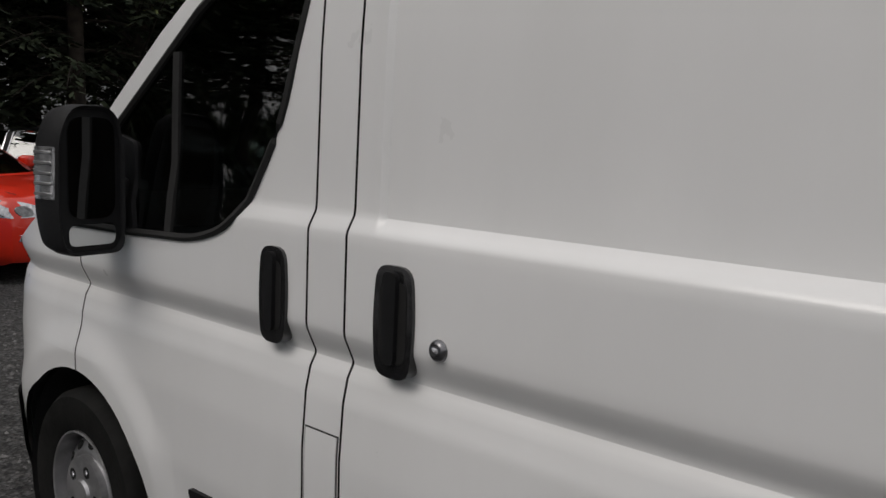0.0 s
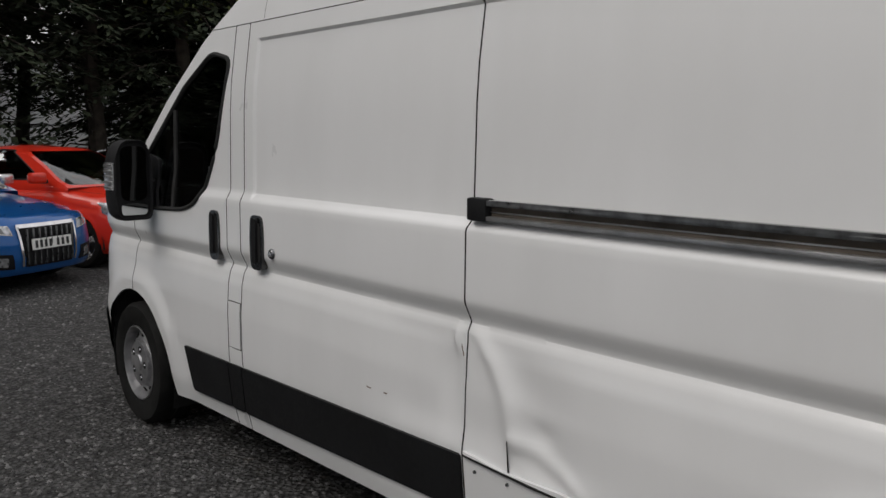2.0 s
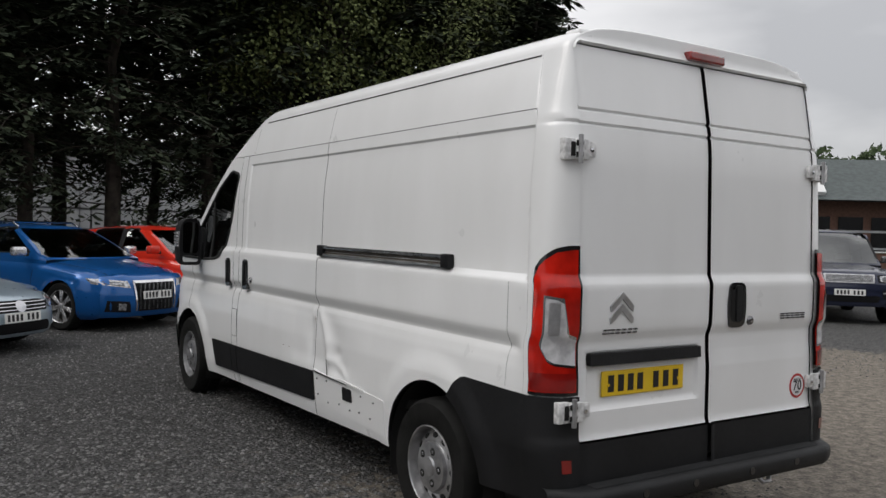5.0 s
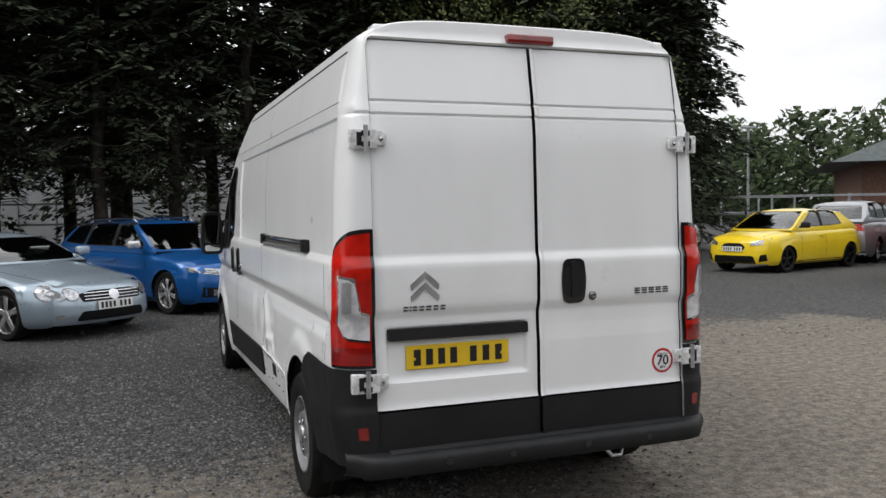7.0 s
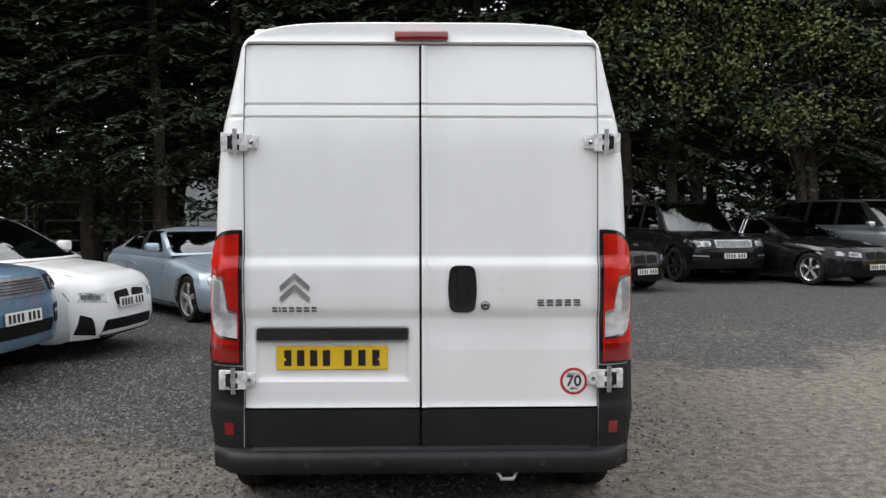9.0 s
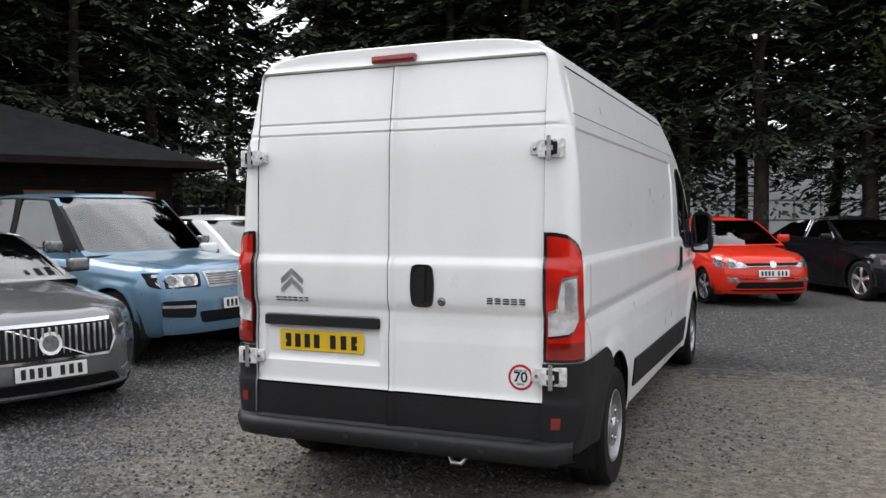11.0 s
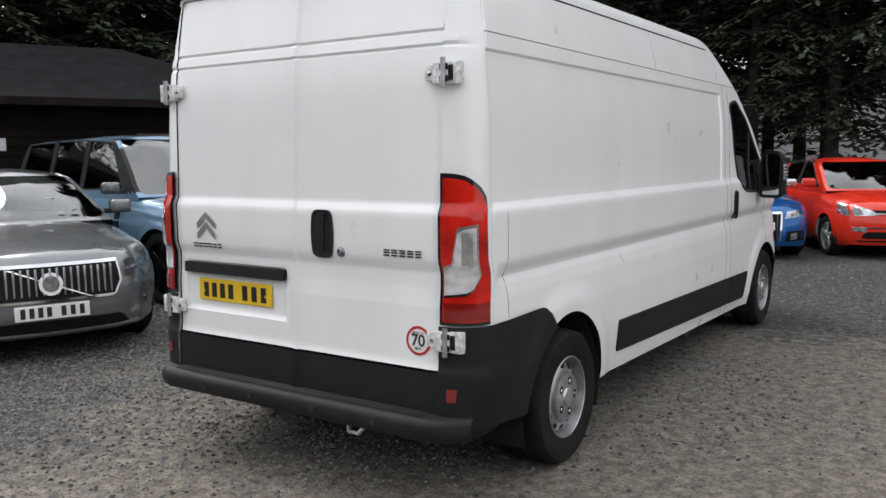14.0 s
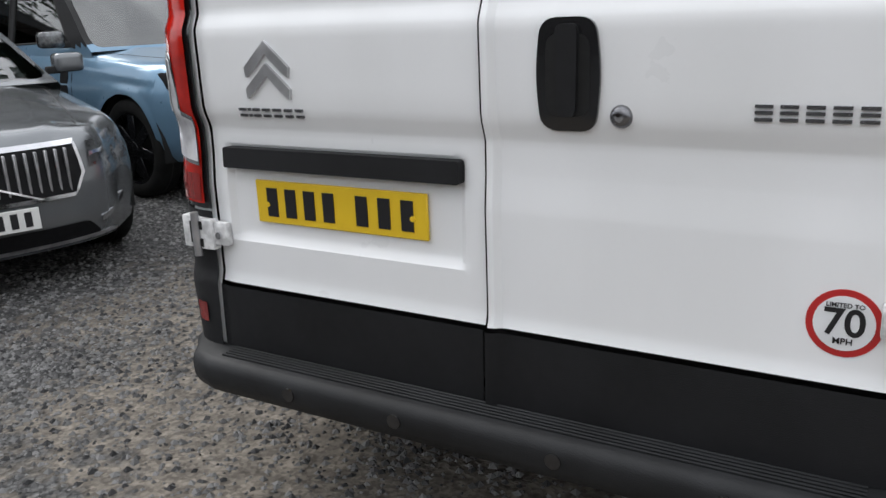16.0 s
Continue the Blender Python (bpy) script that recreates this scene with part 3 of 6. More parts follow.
for sd in (-1, 1):
    lamp = part("tail_lamp", skin(sd, 0.002, 0.243, off=0.012, low_fn=lambda s: 0.835, top_fn=lambda s: lamp_top(s) + 0.012), GLOSS_BLACK, VAN, "red and clear wraparound tail lamp")
    part("red_lens", skin(sd, 0.014, 0.233, off=0.019, low_fn=lambda s: 0.85, top_fn=lambda s: lamp_top(s + 0.008) - 0.006), RED_LENS, lamp)
    for nm, g, o, mt, lb in (("lens_surround", 0.011, 0.0215, CHROME, ""), ("clear_lens", 0.0, 0.0245, TAIL_CLEAR, "clear silvery reversing and indicator lens")):
        part(nm, skin(sd, 0.02, 0.168 + g, off=o, low_fn=lambda s: lerp(s, [0.02, 0.12, 0.15, 0.18], [0.962, 0.975, 0.995, 1.06]) - g,
                      top_fn=lambda s: lerp(s, [0.02, 0.07 - g, 0.085 - g, 0.18], [1.07, 1.085, 1.232, 1.245]) + g), mt, lamp, lb)
    part("lens_core", skin(sd, 0.10, 0.15, off=0.026, low_fn=lambda s: 1.09, top_fn=lambda s: 1.225), SILVER, lamp)
    part("lens_band", skin(sd, 0.02, 0.228, off=0.021, low_fn=lambda s: 0.856, top_fn=lambda s: 0.93), DARK_RED_LENS, lamp)

# rear corner bumpers and step
for sd in (-1, 1):
    def corner_top(s):
        return lerp(s, [0.0, 0.3, 0.70, 0.75, 0.83], [0.83, 0.832, 0.838, 0.825, 0.72])

    def corner_low(s):
        a = 0.335 + math.sqrt(max(0.0, 0.432 ** 2 - (s - 1.0) ** 2)) if s > 0.569 else 0.0
        return max(lerp(s, [0, 0.2, 0.6], [0.41, 0.385, 0.37]), a)
    bmp = part("corner_bumper", skin(sd, 0.0, 0.83, off=0.016, low_fn=corner_low, top_fn=corner_top), BLACK_PLASTIC, VAN, "black plastic rear corner bumper")
    part("reflector", skin(sd, 0.035, 0.078, off=0.021, low_fn=lambda s: 0.515, top_fn=lambda s: 0.57), DARK_RED_LENS, bmp, "small red reflector")
step = bmesh.new()
prof = [(0.16, 0.455), (0.045, 0.45), (0.025, 0.44), (0.018, 0.42), (0.02, 0.385), (0.035, 0.355), (0.06, 0.345), (0.16, 0.345)]
rows_ = []
for x in [-0.97, -0.955, -0.93, -0.88, -0.8, -0.4, 0, 0.4, 0.8, 0.88, 0.93, 0.955, 0.97]:
    k = smoothstep(0.84, 0.985, abs(x))
    rows_.append([(x, y + 0.13 * k * (1 if y < 0.15 else 0.4), z) for y, z in prof])
grid_mesh(rows_, step)
bump_ob = part("rear_bumper", step, STEP_PLASTIC, VAN, "scuffed grey plastic rear bumper step", smooth=50)
for i in range(7):
    part("step_rib", box(-0.78, 0.78, 0.055 + 0.013 * i, 0.061 + 0.013 * i, 0.447, 0.457, 0.002, 1), STEP_PLASTIC, bump_ob)
for x in (-0.52, -0.2, 0.2, 0.55):
    p = part("parking_sensor", lathe([(0.0, -0.004), (0.018, -0.003), (0.02, 0.006)], 14, axis="y"), GLOSS_BLACK, bump_ob)
    p.matrix_local = Matrix.Translation((x, 0.018, 0.405))
part("tow_eye", tube([(0.35, 0.1, 0.34), (0.37, 0.08, 0.31), (0.42, 0.08, 0.31), (0.44, 0.1, 0.34)], 0.012), SILVER, VAN)

# hinges of the rear doors
for sd in (-1, 1):
    for z, wide in ((1.868, 0.0), (0.768, 0.015)):
        hx = 0.836 + wide
        y = rear_y(z) - 0.024
        h = part("hinge", box(sd * hx - 0.035, sd * hx + 0.035, y - 0.01, y + 0.02, z - 0.042, z + 0.042, 0.006), HINGE, VAN, "worn white painted steel hinge", smooth=30)
        part("hinge_plate", box(*sorted((sd * (hx - 0.08), sd * (hx - 0.03))), y - 0.002, y + 0.02, z - 0.028, z + 0.036, 0.006), HINGE, h)
        part("hinge_plate", box(*sorted((sd * (hx + 0.03), sd * (hx + 0.09))), y + 0.004, y + 0.04, z - 0.045, z + 0.045, 0.006), HINGE, h)
        part("hinge_pin", lathe([(0.0, -0.06), (0.011, -0.06), (0.011, 0.06), (0.0, 0.06)], 12, axis="z"), SILVER, h).matrix_local = Matrix.Translation((sd * (hx + 0.02), y - 0.014, z))
        part("hinge_shadow_gap", box(*sorted((sd * (hx + 0.036), sd * (hx + 0.058))), y - 0.001, y + 0.006, z - 0.03, z + 0.03, 0.002), DARK, h)
        for dz in (-0.024, 0.024):
            part("hinge_recess", box(sd * (hx + 0.02) - 0.02, sd * (hx + 0.02) + 0.02, y - 0.0125, y - 0.006, z + dz - 0.012, z + dz + 0.012, 0.003), DARK, h)
        part("hinge_bolt", lathe([(0.0, -0.006), (0.01, -0.005), (0.011, 0.004)], 8, axis="y"), CHROME, h).matrix_local = Matrix.Translation((sd * (hx - 0.052), y - 0.002, z))

# rear door furniture
def flat_tree(x):
    """A flat upright plane beside the van, for trims that bridge its grooves."""
    return tree_of(grid_mesh([[(x, y, z) for z in (0.5, 2.0)] for y in (0.0, 6.0)]))


def pull_handle(parent, tree, plane, a, z0, z1, w=0.056):
    base = part("door_handle", patch(tree, rounded([(a - w * 0.85, z0), (a + w * 0.85, z0), (a + w * 1.03, (z0 + z1) / 2), (a + w * 0.85, z1), (a - w * 0.85, z1), (a - w * 1.03, (z0 + z1) / 2)], [.035, .035, .08, .035, .035, .08], 5), plane, 0.008, 0.03, 0.03), GLOSS_BLACK, parent, "black plastic door pull handle")
    part("handle_bowl", patch(tree, rounded(rect(a - w * 0.68, a + w * 0.68, z0 + 0.03, z1 - 0.03), 0.03), plane, 0.0095, 0.004, 0.05), DARK, base)
    part("handle_grip", patch(tree, rounded([(a - w * 0.26, z0 + 0.03), (a + w * 0.3, z0 + 0.03), (a + w * 0.36, z1 - 0.012), (a - w * 0.32, z1 - 0.012)], 0.016), plane, 0.02, 0.012, 0.05), BLACK_PLASTIC, base)
    return base


def key_lock(parent, m):
    o = part("lock", lathe([(0.0, -0.012), (0.01, -0.013), (0.016, -0.011), (0.021, -0.006), (0.024, 0.006)], 22, axis="y"), BADGE, parent, "round metal key lock")
    o.matrix_local = m
    k = part("keyhole", lathe([(0.0, -0.016), (0.009, -0.015), (0.01, -0.01)], 14, axis="y"), CHROME, o)
    return o


pull_handle(REAR[1], REAR_TREE, "rear", 0.189, 1.078, 1.298, 0.067)
key_lock(REAR[1], Matrix.Translation((0.296, rear_y(1.11), 1.11)))
bar = rear_patch("plate_lamp_bar", rounded(rect(-0.765, -0.065, 0.952, 1.004), 0.006, 2), BLACK_PLASTIC, REAR[-1], 0.022, 0.035, 0.2, "black plastic plate lamp bar")
plate_bars(REAR[-1], pose(-0.42, rear_door_y(-0.4, 0.865) - 0.008, 0.866), YELLOW_PLATE, 0.52, 0.112)
for x in (-0.64, -0.2):
    part("plate_screw", lathe([(0, -0.003), (0.007, -0.002), (0.008, 0.003)], 10, axis="y"), YELLOW_PLATE, REAR[-1]).matrix_local = Matrix.Translation((x, rear_door_y(-0.4, 0.865) - 0.013, 0.86))
for dz in (0.0, 0.052):   # double chevron badge
    z = 1.165 + dz
    for sg in (-1, 1):
        o = [(-0.588, z + 0.05), (-0.588 + sg * 0.07, z - 0.012), (-0.588 + sg * 0.066, z - 0.036), (-0.588 + sg * 0.045, z - 0.022), (-0.588, z + 0.02)]
        rear_patch("chevron_badge", o, ALU, REAR[-1], 0.009, 0.009, 0.2)
for i, w in enumerate([0.022, 0.008, 0.02, 0.022, 0.024, 0.022, 0.022]):   # badge lettering as plain bars
    x = -0.695 + [0.012, 0.032, 0.051, 0.079, 0.109, 0.14, 0.17][i] * 1.15
    for z in (1.084, 1.099):
        rear_patch("badge_bar", rect(x - w / 2, x + w / 2, z, z + 0.007), BADGE, REAR[-1], 0.006, 0.006, 0.2)
for i in range(5):
    x = 0.555 + 0.042 * i
    for z in (1.109, 1.121, 1.132):
        rear_patch("badge_bar", rect(x - 0.015, x + 0.015, z, z + 0.006), BADGE, REAR[1], 0.006, 0.006, 0.2)
st = rear_patch("speed_sticker", ellipse(0.712, 0.752, 0.064, 0.064, 36), SIGN_RED, REAR[1], 0.0015, 0.002, 0.5, "round red-edged 70 mph limit sticker")
rear_patch("sticker_face", ellipse(0.712, 0.752, 0.0515, 0.0515, 36), PAPER, st, 0.0025, 0.002, 0.5)


def lettering(text, size, m, mat, parent, name="lettering", extrude=0.0004):
    cu = bpy.data.curves.new(name, "FONT")
    cu.body, cu.size, cu.align_x, cu.align_y, cu.extrude, cu.offset = text, size, "CENTER", "CENTER", extrude, size * 0.018
    tmp = bpy.data.objects.new(name, cu)
    me = bpy.data.meshes.new_from_object(tmp)
    bpy.data.objects.remove(tmp)
    me.materials.append(mat)
    ob = new(name, me)
    ob.parent = parent
    ob.matrix_local = m
    return ob


lettering("70", 0.072, pose(0.712, rear_y(0.752) - 0.0034, 0.752, 90, 0, 0), INK, st, extrude=0.0003)
lettering("LIMITED TO", 0.012, pose(0.712, rear_y(0.786) - 0.0034, 0.786, 90, 0, 0), INK, st, extrude=0.0003)
lettering("MPH", 0.017, pose(0.712, rear_y(0.718) - 0.0034, 0.718, 90, 0, 0), INK, st, extrude=0.0003)
hb = part("brake_light", box(-0.125, 0.125, 0.195, 0.245, 2.345, 2.388, 0.01, 3), DARK_RED_LENS, VAN, "high-level red brake light")

# side furniture
for sd, plane in ((-1, "left"), (1, "right")):
    part("panel_seam", patch(VAN_TREE, rect(0.4095, 0.411, 0.84, 1.30), plane, 0.0012, 0.003, 0.02), LAMP_DARK, VAN)
part_l = VAN_PANELS[-1, "sliding_door"]
for sd, plane in ((-1, "left"), (1, "right")):
    fd = VAN_PANELS[sd, "front_door"]
    pull_handle(fd, flat_tree(sd * van_half(4.07, 1.15, False)), plane, 4.07, 1.02, 1.245, 0.05)
    part("door_glass", patch(VAN_TREE, [(4.5 + (a - 4.5) * 1.02, 1.57 + (b - 1.57) * 1.02) for a, b in CAB_WINDOW], plane, -0.006, 0.004, 0.15), VAN_GLASS, fd, "dark cab door window")
    ring = [VAN_TREE.ray_cast(PLANES[plane][0](a, b), PLANES[plane][1])[0] for a, b in CAB_WINDOW]
    part("window_rubber", tube(ring + ring[:2], 0.011, 6), RUBBER, fd)
    part("quarter_bar", patch(VAN_TREE, rect(4.52, 4.55, 1.22, 1.70), plane, 0.002, 0.01, 0.1), RUBBER, fd)
    part("mirror_sail", patch(VAN_TREE, rounded([(4.70, 1.21), (4.99, 1.19), (4.99, 1.34), (4.86, 1.485), (4.74, 1.46)], 0.02), plane, 0.006, 0.014, 0.1), BLACK_PLASTIC, fd)
    # door mirror
    shell = [(a * sd, b) for a, b in rounded([(-0.095, -0.2), (0.085, -0.2), (0.105, -0.1), (0.1, 0.12), (0.06, 0.2), (-0.07, 0.2), (-0.1, 0.1), (-0.1, -0.12)], [.05, .05, .04, .06, .07, .06, .05, .05], 5)]
    rings = [[(a * k, y, b * (0.4 + 0.6 * k)) for a, b in shell] for y, k in ((-0.05, 0.9), (-0.06, 0.94), (-0.062, 0.98), (-0.05, 1.0), (0.0, 1.0), (0.045, 0.93), (0.08, 0.75), (0.098, 0.4), (0.1, 0.1))]
    mb = grid_mesh(rings, close=True)
    mb.verts.ensure_lookup_table()
    mb.faces.new(mb.verts[:len(shell)])
    mir = part("door_mirror", mb, BLACK_PLASTIC, fd, "tall black door mirror with clear indicator", smooth=50)
    mir.matrix_local = pose(sd * 1.125, 4.76, 1.355, 0, 0, -sd * 9)
    for nm, z0, z1 in (("mirror_face", -0.1, 0.168), ("wide_mirror", -0.172, -0.115)):
        o = rounded(rect(-0.07, 0.07, z0, z1), 0.045 if z1 > 0 else 0.022, 5)
        face = grid_mesh([[(a, y, b) for a, b in o] for y in (-0.045, -0.056)], close=True)
        face.verts.ensure_lookup_table()
        face.faces.new(face.verts[len(o):])
        part(nm, face, MIRROR, mir, smooth=30)
    part("indicator", box(*sorted((sd * 0.085, sd * 0.11)), -0.05, 0.035, -0.05, 0.09, 0.01, 2), CLEAR_LENS, mir)
    for k in range(5):
        part("indicator_rib", box(*sorted((sd * 0.108, sd * 0.1125)), -0.045, 0.03, -0.038 + 0.027 * k, -0.03 + 0.027 * k, 0.001, 1), SILVER, mir)
    part("mirror_arm", box(*sorted((sd * 0.97, sd * 1.07)), 4.74, 4.86, 1.22, 1.36, 0.03, 3), BLACK_PLASTIC, fd)
    # black side strip
    if sd < 0:
        runs = [(3.96, 4.42), (3.835, 3.95), (2.405, 3.825)]
    else:
        runs = [(3.96, 4.48), (1.66, 3.95)]
    for a, b in runs:
        za, zb = [lerp(v, [1.6, 4.47], [0.435, 0.335]) for v in (a, b)]
        ta, tb = [lerp(v, [1.6, 4.47], [0.615, 0.555]) for v in (a, b)]
        o = [(a, za), (b - (0.05 if b > 4.4 else 0), zb), (b, tb), (a, ta)]
        part("side_strip", patch(VAN_TREE, rounded(o, 0.012, 2), plane, 0.012, 0.014, 0.12), BLACK_PLASTIC, VAN, "black rubbing strip")
pull_handle(part_l, flat_tree(-van_half(3.68, 1.15, True)), "left", 3.68, 1.02, 1.25, 0.056)
key_lock(part_l, Matrix.Translation((-van_half(3.56, 1.10, True), 3.56, 1.10)) @ pose(0, 0, 0, 0, 0, -90))
part("fuel_flap", patch(VAN_TREE, rect(3.84, 3.944, 0.645, 0.85), "left", 0.003, 0.006, 0.05), WHITE, VAN)
part("flap_gap", patch(VAN_TREE, rect(3.836, 3.948, 0.641, 0.854), "left", 0.001, 0.004, 0.05), RUBBER, VAN)
# sliding door rail
xr = -van_half(1.6, 1.33, True) - 0.004
rail = part("sliding_rail", box(xr - 0.004, xr + 0.01, 0.89, 2.385, 1.338, 1.392), BROWN_TRACK, VAN, "aluminium sliding door rail with black ends")
part("rail_lip", box(xr - 0.026, xr + 0.004, 0.95, 2.32, 1.376, 1.396, 0.006, 2), LAMP_DARK, rail)
part("rail_lip", box(xr - 0.026, xr + 0.004, 0.95, 2.32, 1.333, 1.347, 0.004, 2), ALU, rail)
part("rail_groove", box(xr - 0.008, xr, 0.95, 2.32, 1.357, 1.361, 0.001, 1), ALU, rail)
part("rail_cap", box(xr - 0.029, xr + 0.01, 0.885, 0.955, 1.33, 1.399, 0.008, 2), BLACK_PLASTIC, rail)
part("rail_cap", box(xr - 0.03, xr + 0.01, 2.31, 2.392, 1.33, 1.399, 0.008, 2), BLACK_PLASTIC, rail)
# riveted repair on the lower side
rep = part("sill_cover", patch(VAN_TREE, [(1.46, 0.37), (2.39, 0.40), (2.39, 0.595), (1.9, 0.592), (1.46, 0.575)], "left", 0.004, 0.006, 0.1), WHITE, VAN, "riveted white sill cover with scuffs")
part("sill_slot", patch(VAN_TREE, rounded(rect(1.87, 1.99, 0.487, 0.565), 0.008, 2), "left", 0.007, 0.006, 0.1), BLACK_PLASTIC, rep, "black plastic slot cover")
part("torn_edge", patch(VAN_TREE, [(1.72, 0.592), (1.95, 0.607), (2.2, 0.602), (2.385, 0.615), (2.385, 0.606), (2.15, 0.588), (1.9, 0.59), (1.72, 0.575)], "left", 0.012, 0.01, 0.1), WHITE, rep)
part("dark_tear", patch(VAN_TREE, [(1.92, 0.590), (2.385, 0.606), (2.385, 0.600), (2.1, 0.588), (1.92, 0.586)], "left", 0.014, 0.004, 0.1), RUBBER, rep)
part("dark_tear", patch(VAN_TREE, [(2.194, 0.60), (2.2, 0.60), (2.199, 0.70), (2.197, 0.70)], "left", 0.003, 0.003, 0.1), RUBBER, rep)
for y, z in [(2.34, 0.56), (2.34, 0.46), (2.2, 0.43), (2.04, 0.45), (1.9, 0.44), (1.78, 0.45), (1.65, 0.44), (1.75, 0.55), (1.6, 0.54), (2.2, 0.565)]:
    part("rivet", lathe([(0, -0.006), (0.005, -0.005), (0.007, 0.002)], 8, axis="x"), LAMP_DARK, rep).matrix_local = Matrix.Translation((-van_half(y, z, True) - 0.004, y, z))
for y0, z0, y1, z1, w in [(2.425, 0.935, 2.415, 0.905, 0.008), (2.90, 0.70, 2.875, 0.698, 0.003), (2.80, 0.70, 2.785, 0.699, 0.003)]:
    part("paint_scrape", patch(VAN_TREE, [(y0, z0), (y1, z1), (y1, z1 + w), (y0, z0 + w)], "left", 0.002, 0.003, 0.1), surface("rusty_scrape", (0.16, 0.1, 0.07), 0.8), VAN)

# cab interior
for x in (-0.48, 0.45):
    seat = part("cab_seat", box(x - 0.25, x + 0.25, 3.85, 4.3, 0.75, 0.95, 0.06, 3), CLOTH, VAN)
    part("seat_back", box(x - 0.24, x + 0.24, -0.08, 0.08, 0, 0.62, 0.05, 3, m=pose(0, 3.9, 0.9, 12)), CLOTH, seat)
    part("headrest", box(x - 0.13, x + 0.13, 3.72, 3.82, 1.52, 1.72, 0.04, 3), CLOTH, seat)
part("dashboard", box(-0.85, 0.85, 4.75, 5.25, 0.85, 1.16, 0.08, 3), BLACK_PLASTIC, VAN)
wh = part("steering_wheel", tube([(0.2 * math.cos(a * math.pi / 12), 0, 0.2 * math.sin(a * math.pi / 12)) for a in range(25)], 0.016, 8), RUBBER, VAN)
wh.matrix_local = pose(0.45, 4.62, 1.16, -30)
for sd in (-1, 1):
    part("front_bumper", skin(sd, 5.44, 5.93, off=0.015, low_fn=lambda s: 0.22, top_fn=lambda s: 0.56), BLACK_PLASTIC, VAN)


# ---- wheels ----
def wheel(name, r, w, rim_r, style, parent, m, spokes=5, rim_mat=None):
    """A wheel whose outer face looks along +x."""
    rim_mat = rim_mat or SILVER
    wt = part(name, lathe([(rim_r * 0.98, -w * 0.45), (rim_r * 1.06, -w * 0.5), (r * 0.93, -w * 0.5), (r * 0.985, -w * 0.4), (r, -w * 0.2), (r, w * 0.2), (r * 0.985, w * 0.4), (r * 0.93, w * 0.5), (rim_r * 1.06, w * 0.49), (rim_r * 0.98, w * 0.42)], 48), TYRE, parent, "", 50)
    wt.matrix_local = m
    part("tread_groove", lathe([(r + 0.001, -0.006), (r + 0.001, 0.006)], 40), RUBBER, wt)
    if style == "steel":
        part("rim", lathe([(rim_r * a, w * b) for a, b in ((1.0, .42), (1.0, .47), (.975, .485), (.955, .47), (.94, .34), (.90, .16), (.865, .16), (.85, .26), (.66, .35), (.62, .35), (.60, .345), (.585, .44), (.54, .455), (.24, .455), (.22, .50), (.12, .51), (0, .51))], 44), rim_mat, wt, "", 24)
        for i in range(12):
            a = 2 * math.pi * i / 12
            h = part("wheel_slot", lathe([(0.0, 0.001), (0.9, 0.001), (1.0, -0.004)], 12), DARK, wt)
            h.matrix_local = Matrix.Translation((w * 0.313, rim_r * 0.76 * math.cos(a), rim_r * 0.76 * math.sin(a))) @ Matrix.Rotation(a, 4, "X") @ Matrix.Rotation(radians(24), 4, "Z") @ Matrix.Diagonal((1, 0.0165, 0.0215, 1))
        for i in range(5):
            a = 2 * math.pi * i / 5
            at = Matrix.Translation((w * 0.456, rim_r * 0.4 * math.cos(a), rim_r * 0.4 * math.sin(a)))
            part("bolt_recess", lathe([(0.0, 0.001), (0.0195, 0.001), (0.021, -0.004)], 12), DARK, wt).matrix_local = at
            part("wheel_bolt", lathe([(0.0, 0.006), (0.009, 0.005), (0.0105, 0.0)], 8), CHROME, wt).matrix_local = at
    else:
        part("wheel_barrel", lathe([(rim_r, w * 0.42), (rim_r * 0.99, w * 0.45), (rim_r * 0.95, w * 0.42), (rim_r * 0.93, 0.0)], 36), rim_mat, wt)
        part("brake_disc", lathe([(0, 0.0), (rim_r * 0.93, 0.0)], 24), DARK, wt)
        sp = bmesh.new()
        for i in range(spokes):
            a = 2 * math.pi * i / spokes
            for da in ((-0.1, 0.1) if style == "twin" else (0.0,)):
                box(-w * 0.04, w * 0.04, -rim_r * (0.07 if style == "twin" else 0.15), rim_r * (0.07 if style == "twin" else 0.15), rim_r * 0.1, rim_r * 0.96, 0.004, 1, sp,
                    Matrix.Rotation(a + da, 4, "X") @ Matrix.Translation((w * 0.36, 0, 0)))
        part("spokes", sp, rim_mat, wt)
        part("wheel_hub", lathe([(rim_r * 0.24, w * 0.3), (rim_r * 0.2, w * 0.43), (0, w * 0.44)], 16), rim_mat, wt)
    return wt


for y, nm in ((1.0, "rear_wheel"), (5.035, "front_wheel")):
    for sd in (-1, 1):
        wheel(nm, 0.338, 0.215, 0.205, "steel", VAN, Matrix.Translation((sd * 0.905, y, 0.338)) @ Matrix.Rotation(0 if sd > 0 else math.pi, 4, "Z"))
        c, z, r = ARCHES[0 if y < 2 else 1]
        arch = grid_mesh([[(sd * x, c + (r - 0.004) * math.cos(a), z + (r - 0.004) * math.sin(a)) for x in (0.55, 0.8, 0.985)] for a in np.linspace(-0.35, math.pi + 0.35, 24)])
        part("wheel_arch_liner", arch, DARK, VAN)
        part("arch_back", box(*sorted((sd * 0.54, sd * 0.56)), c - r, c + r, 0.3, z + r), DARK, VAN)


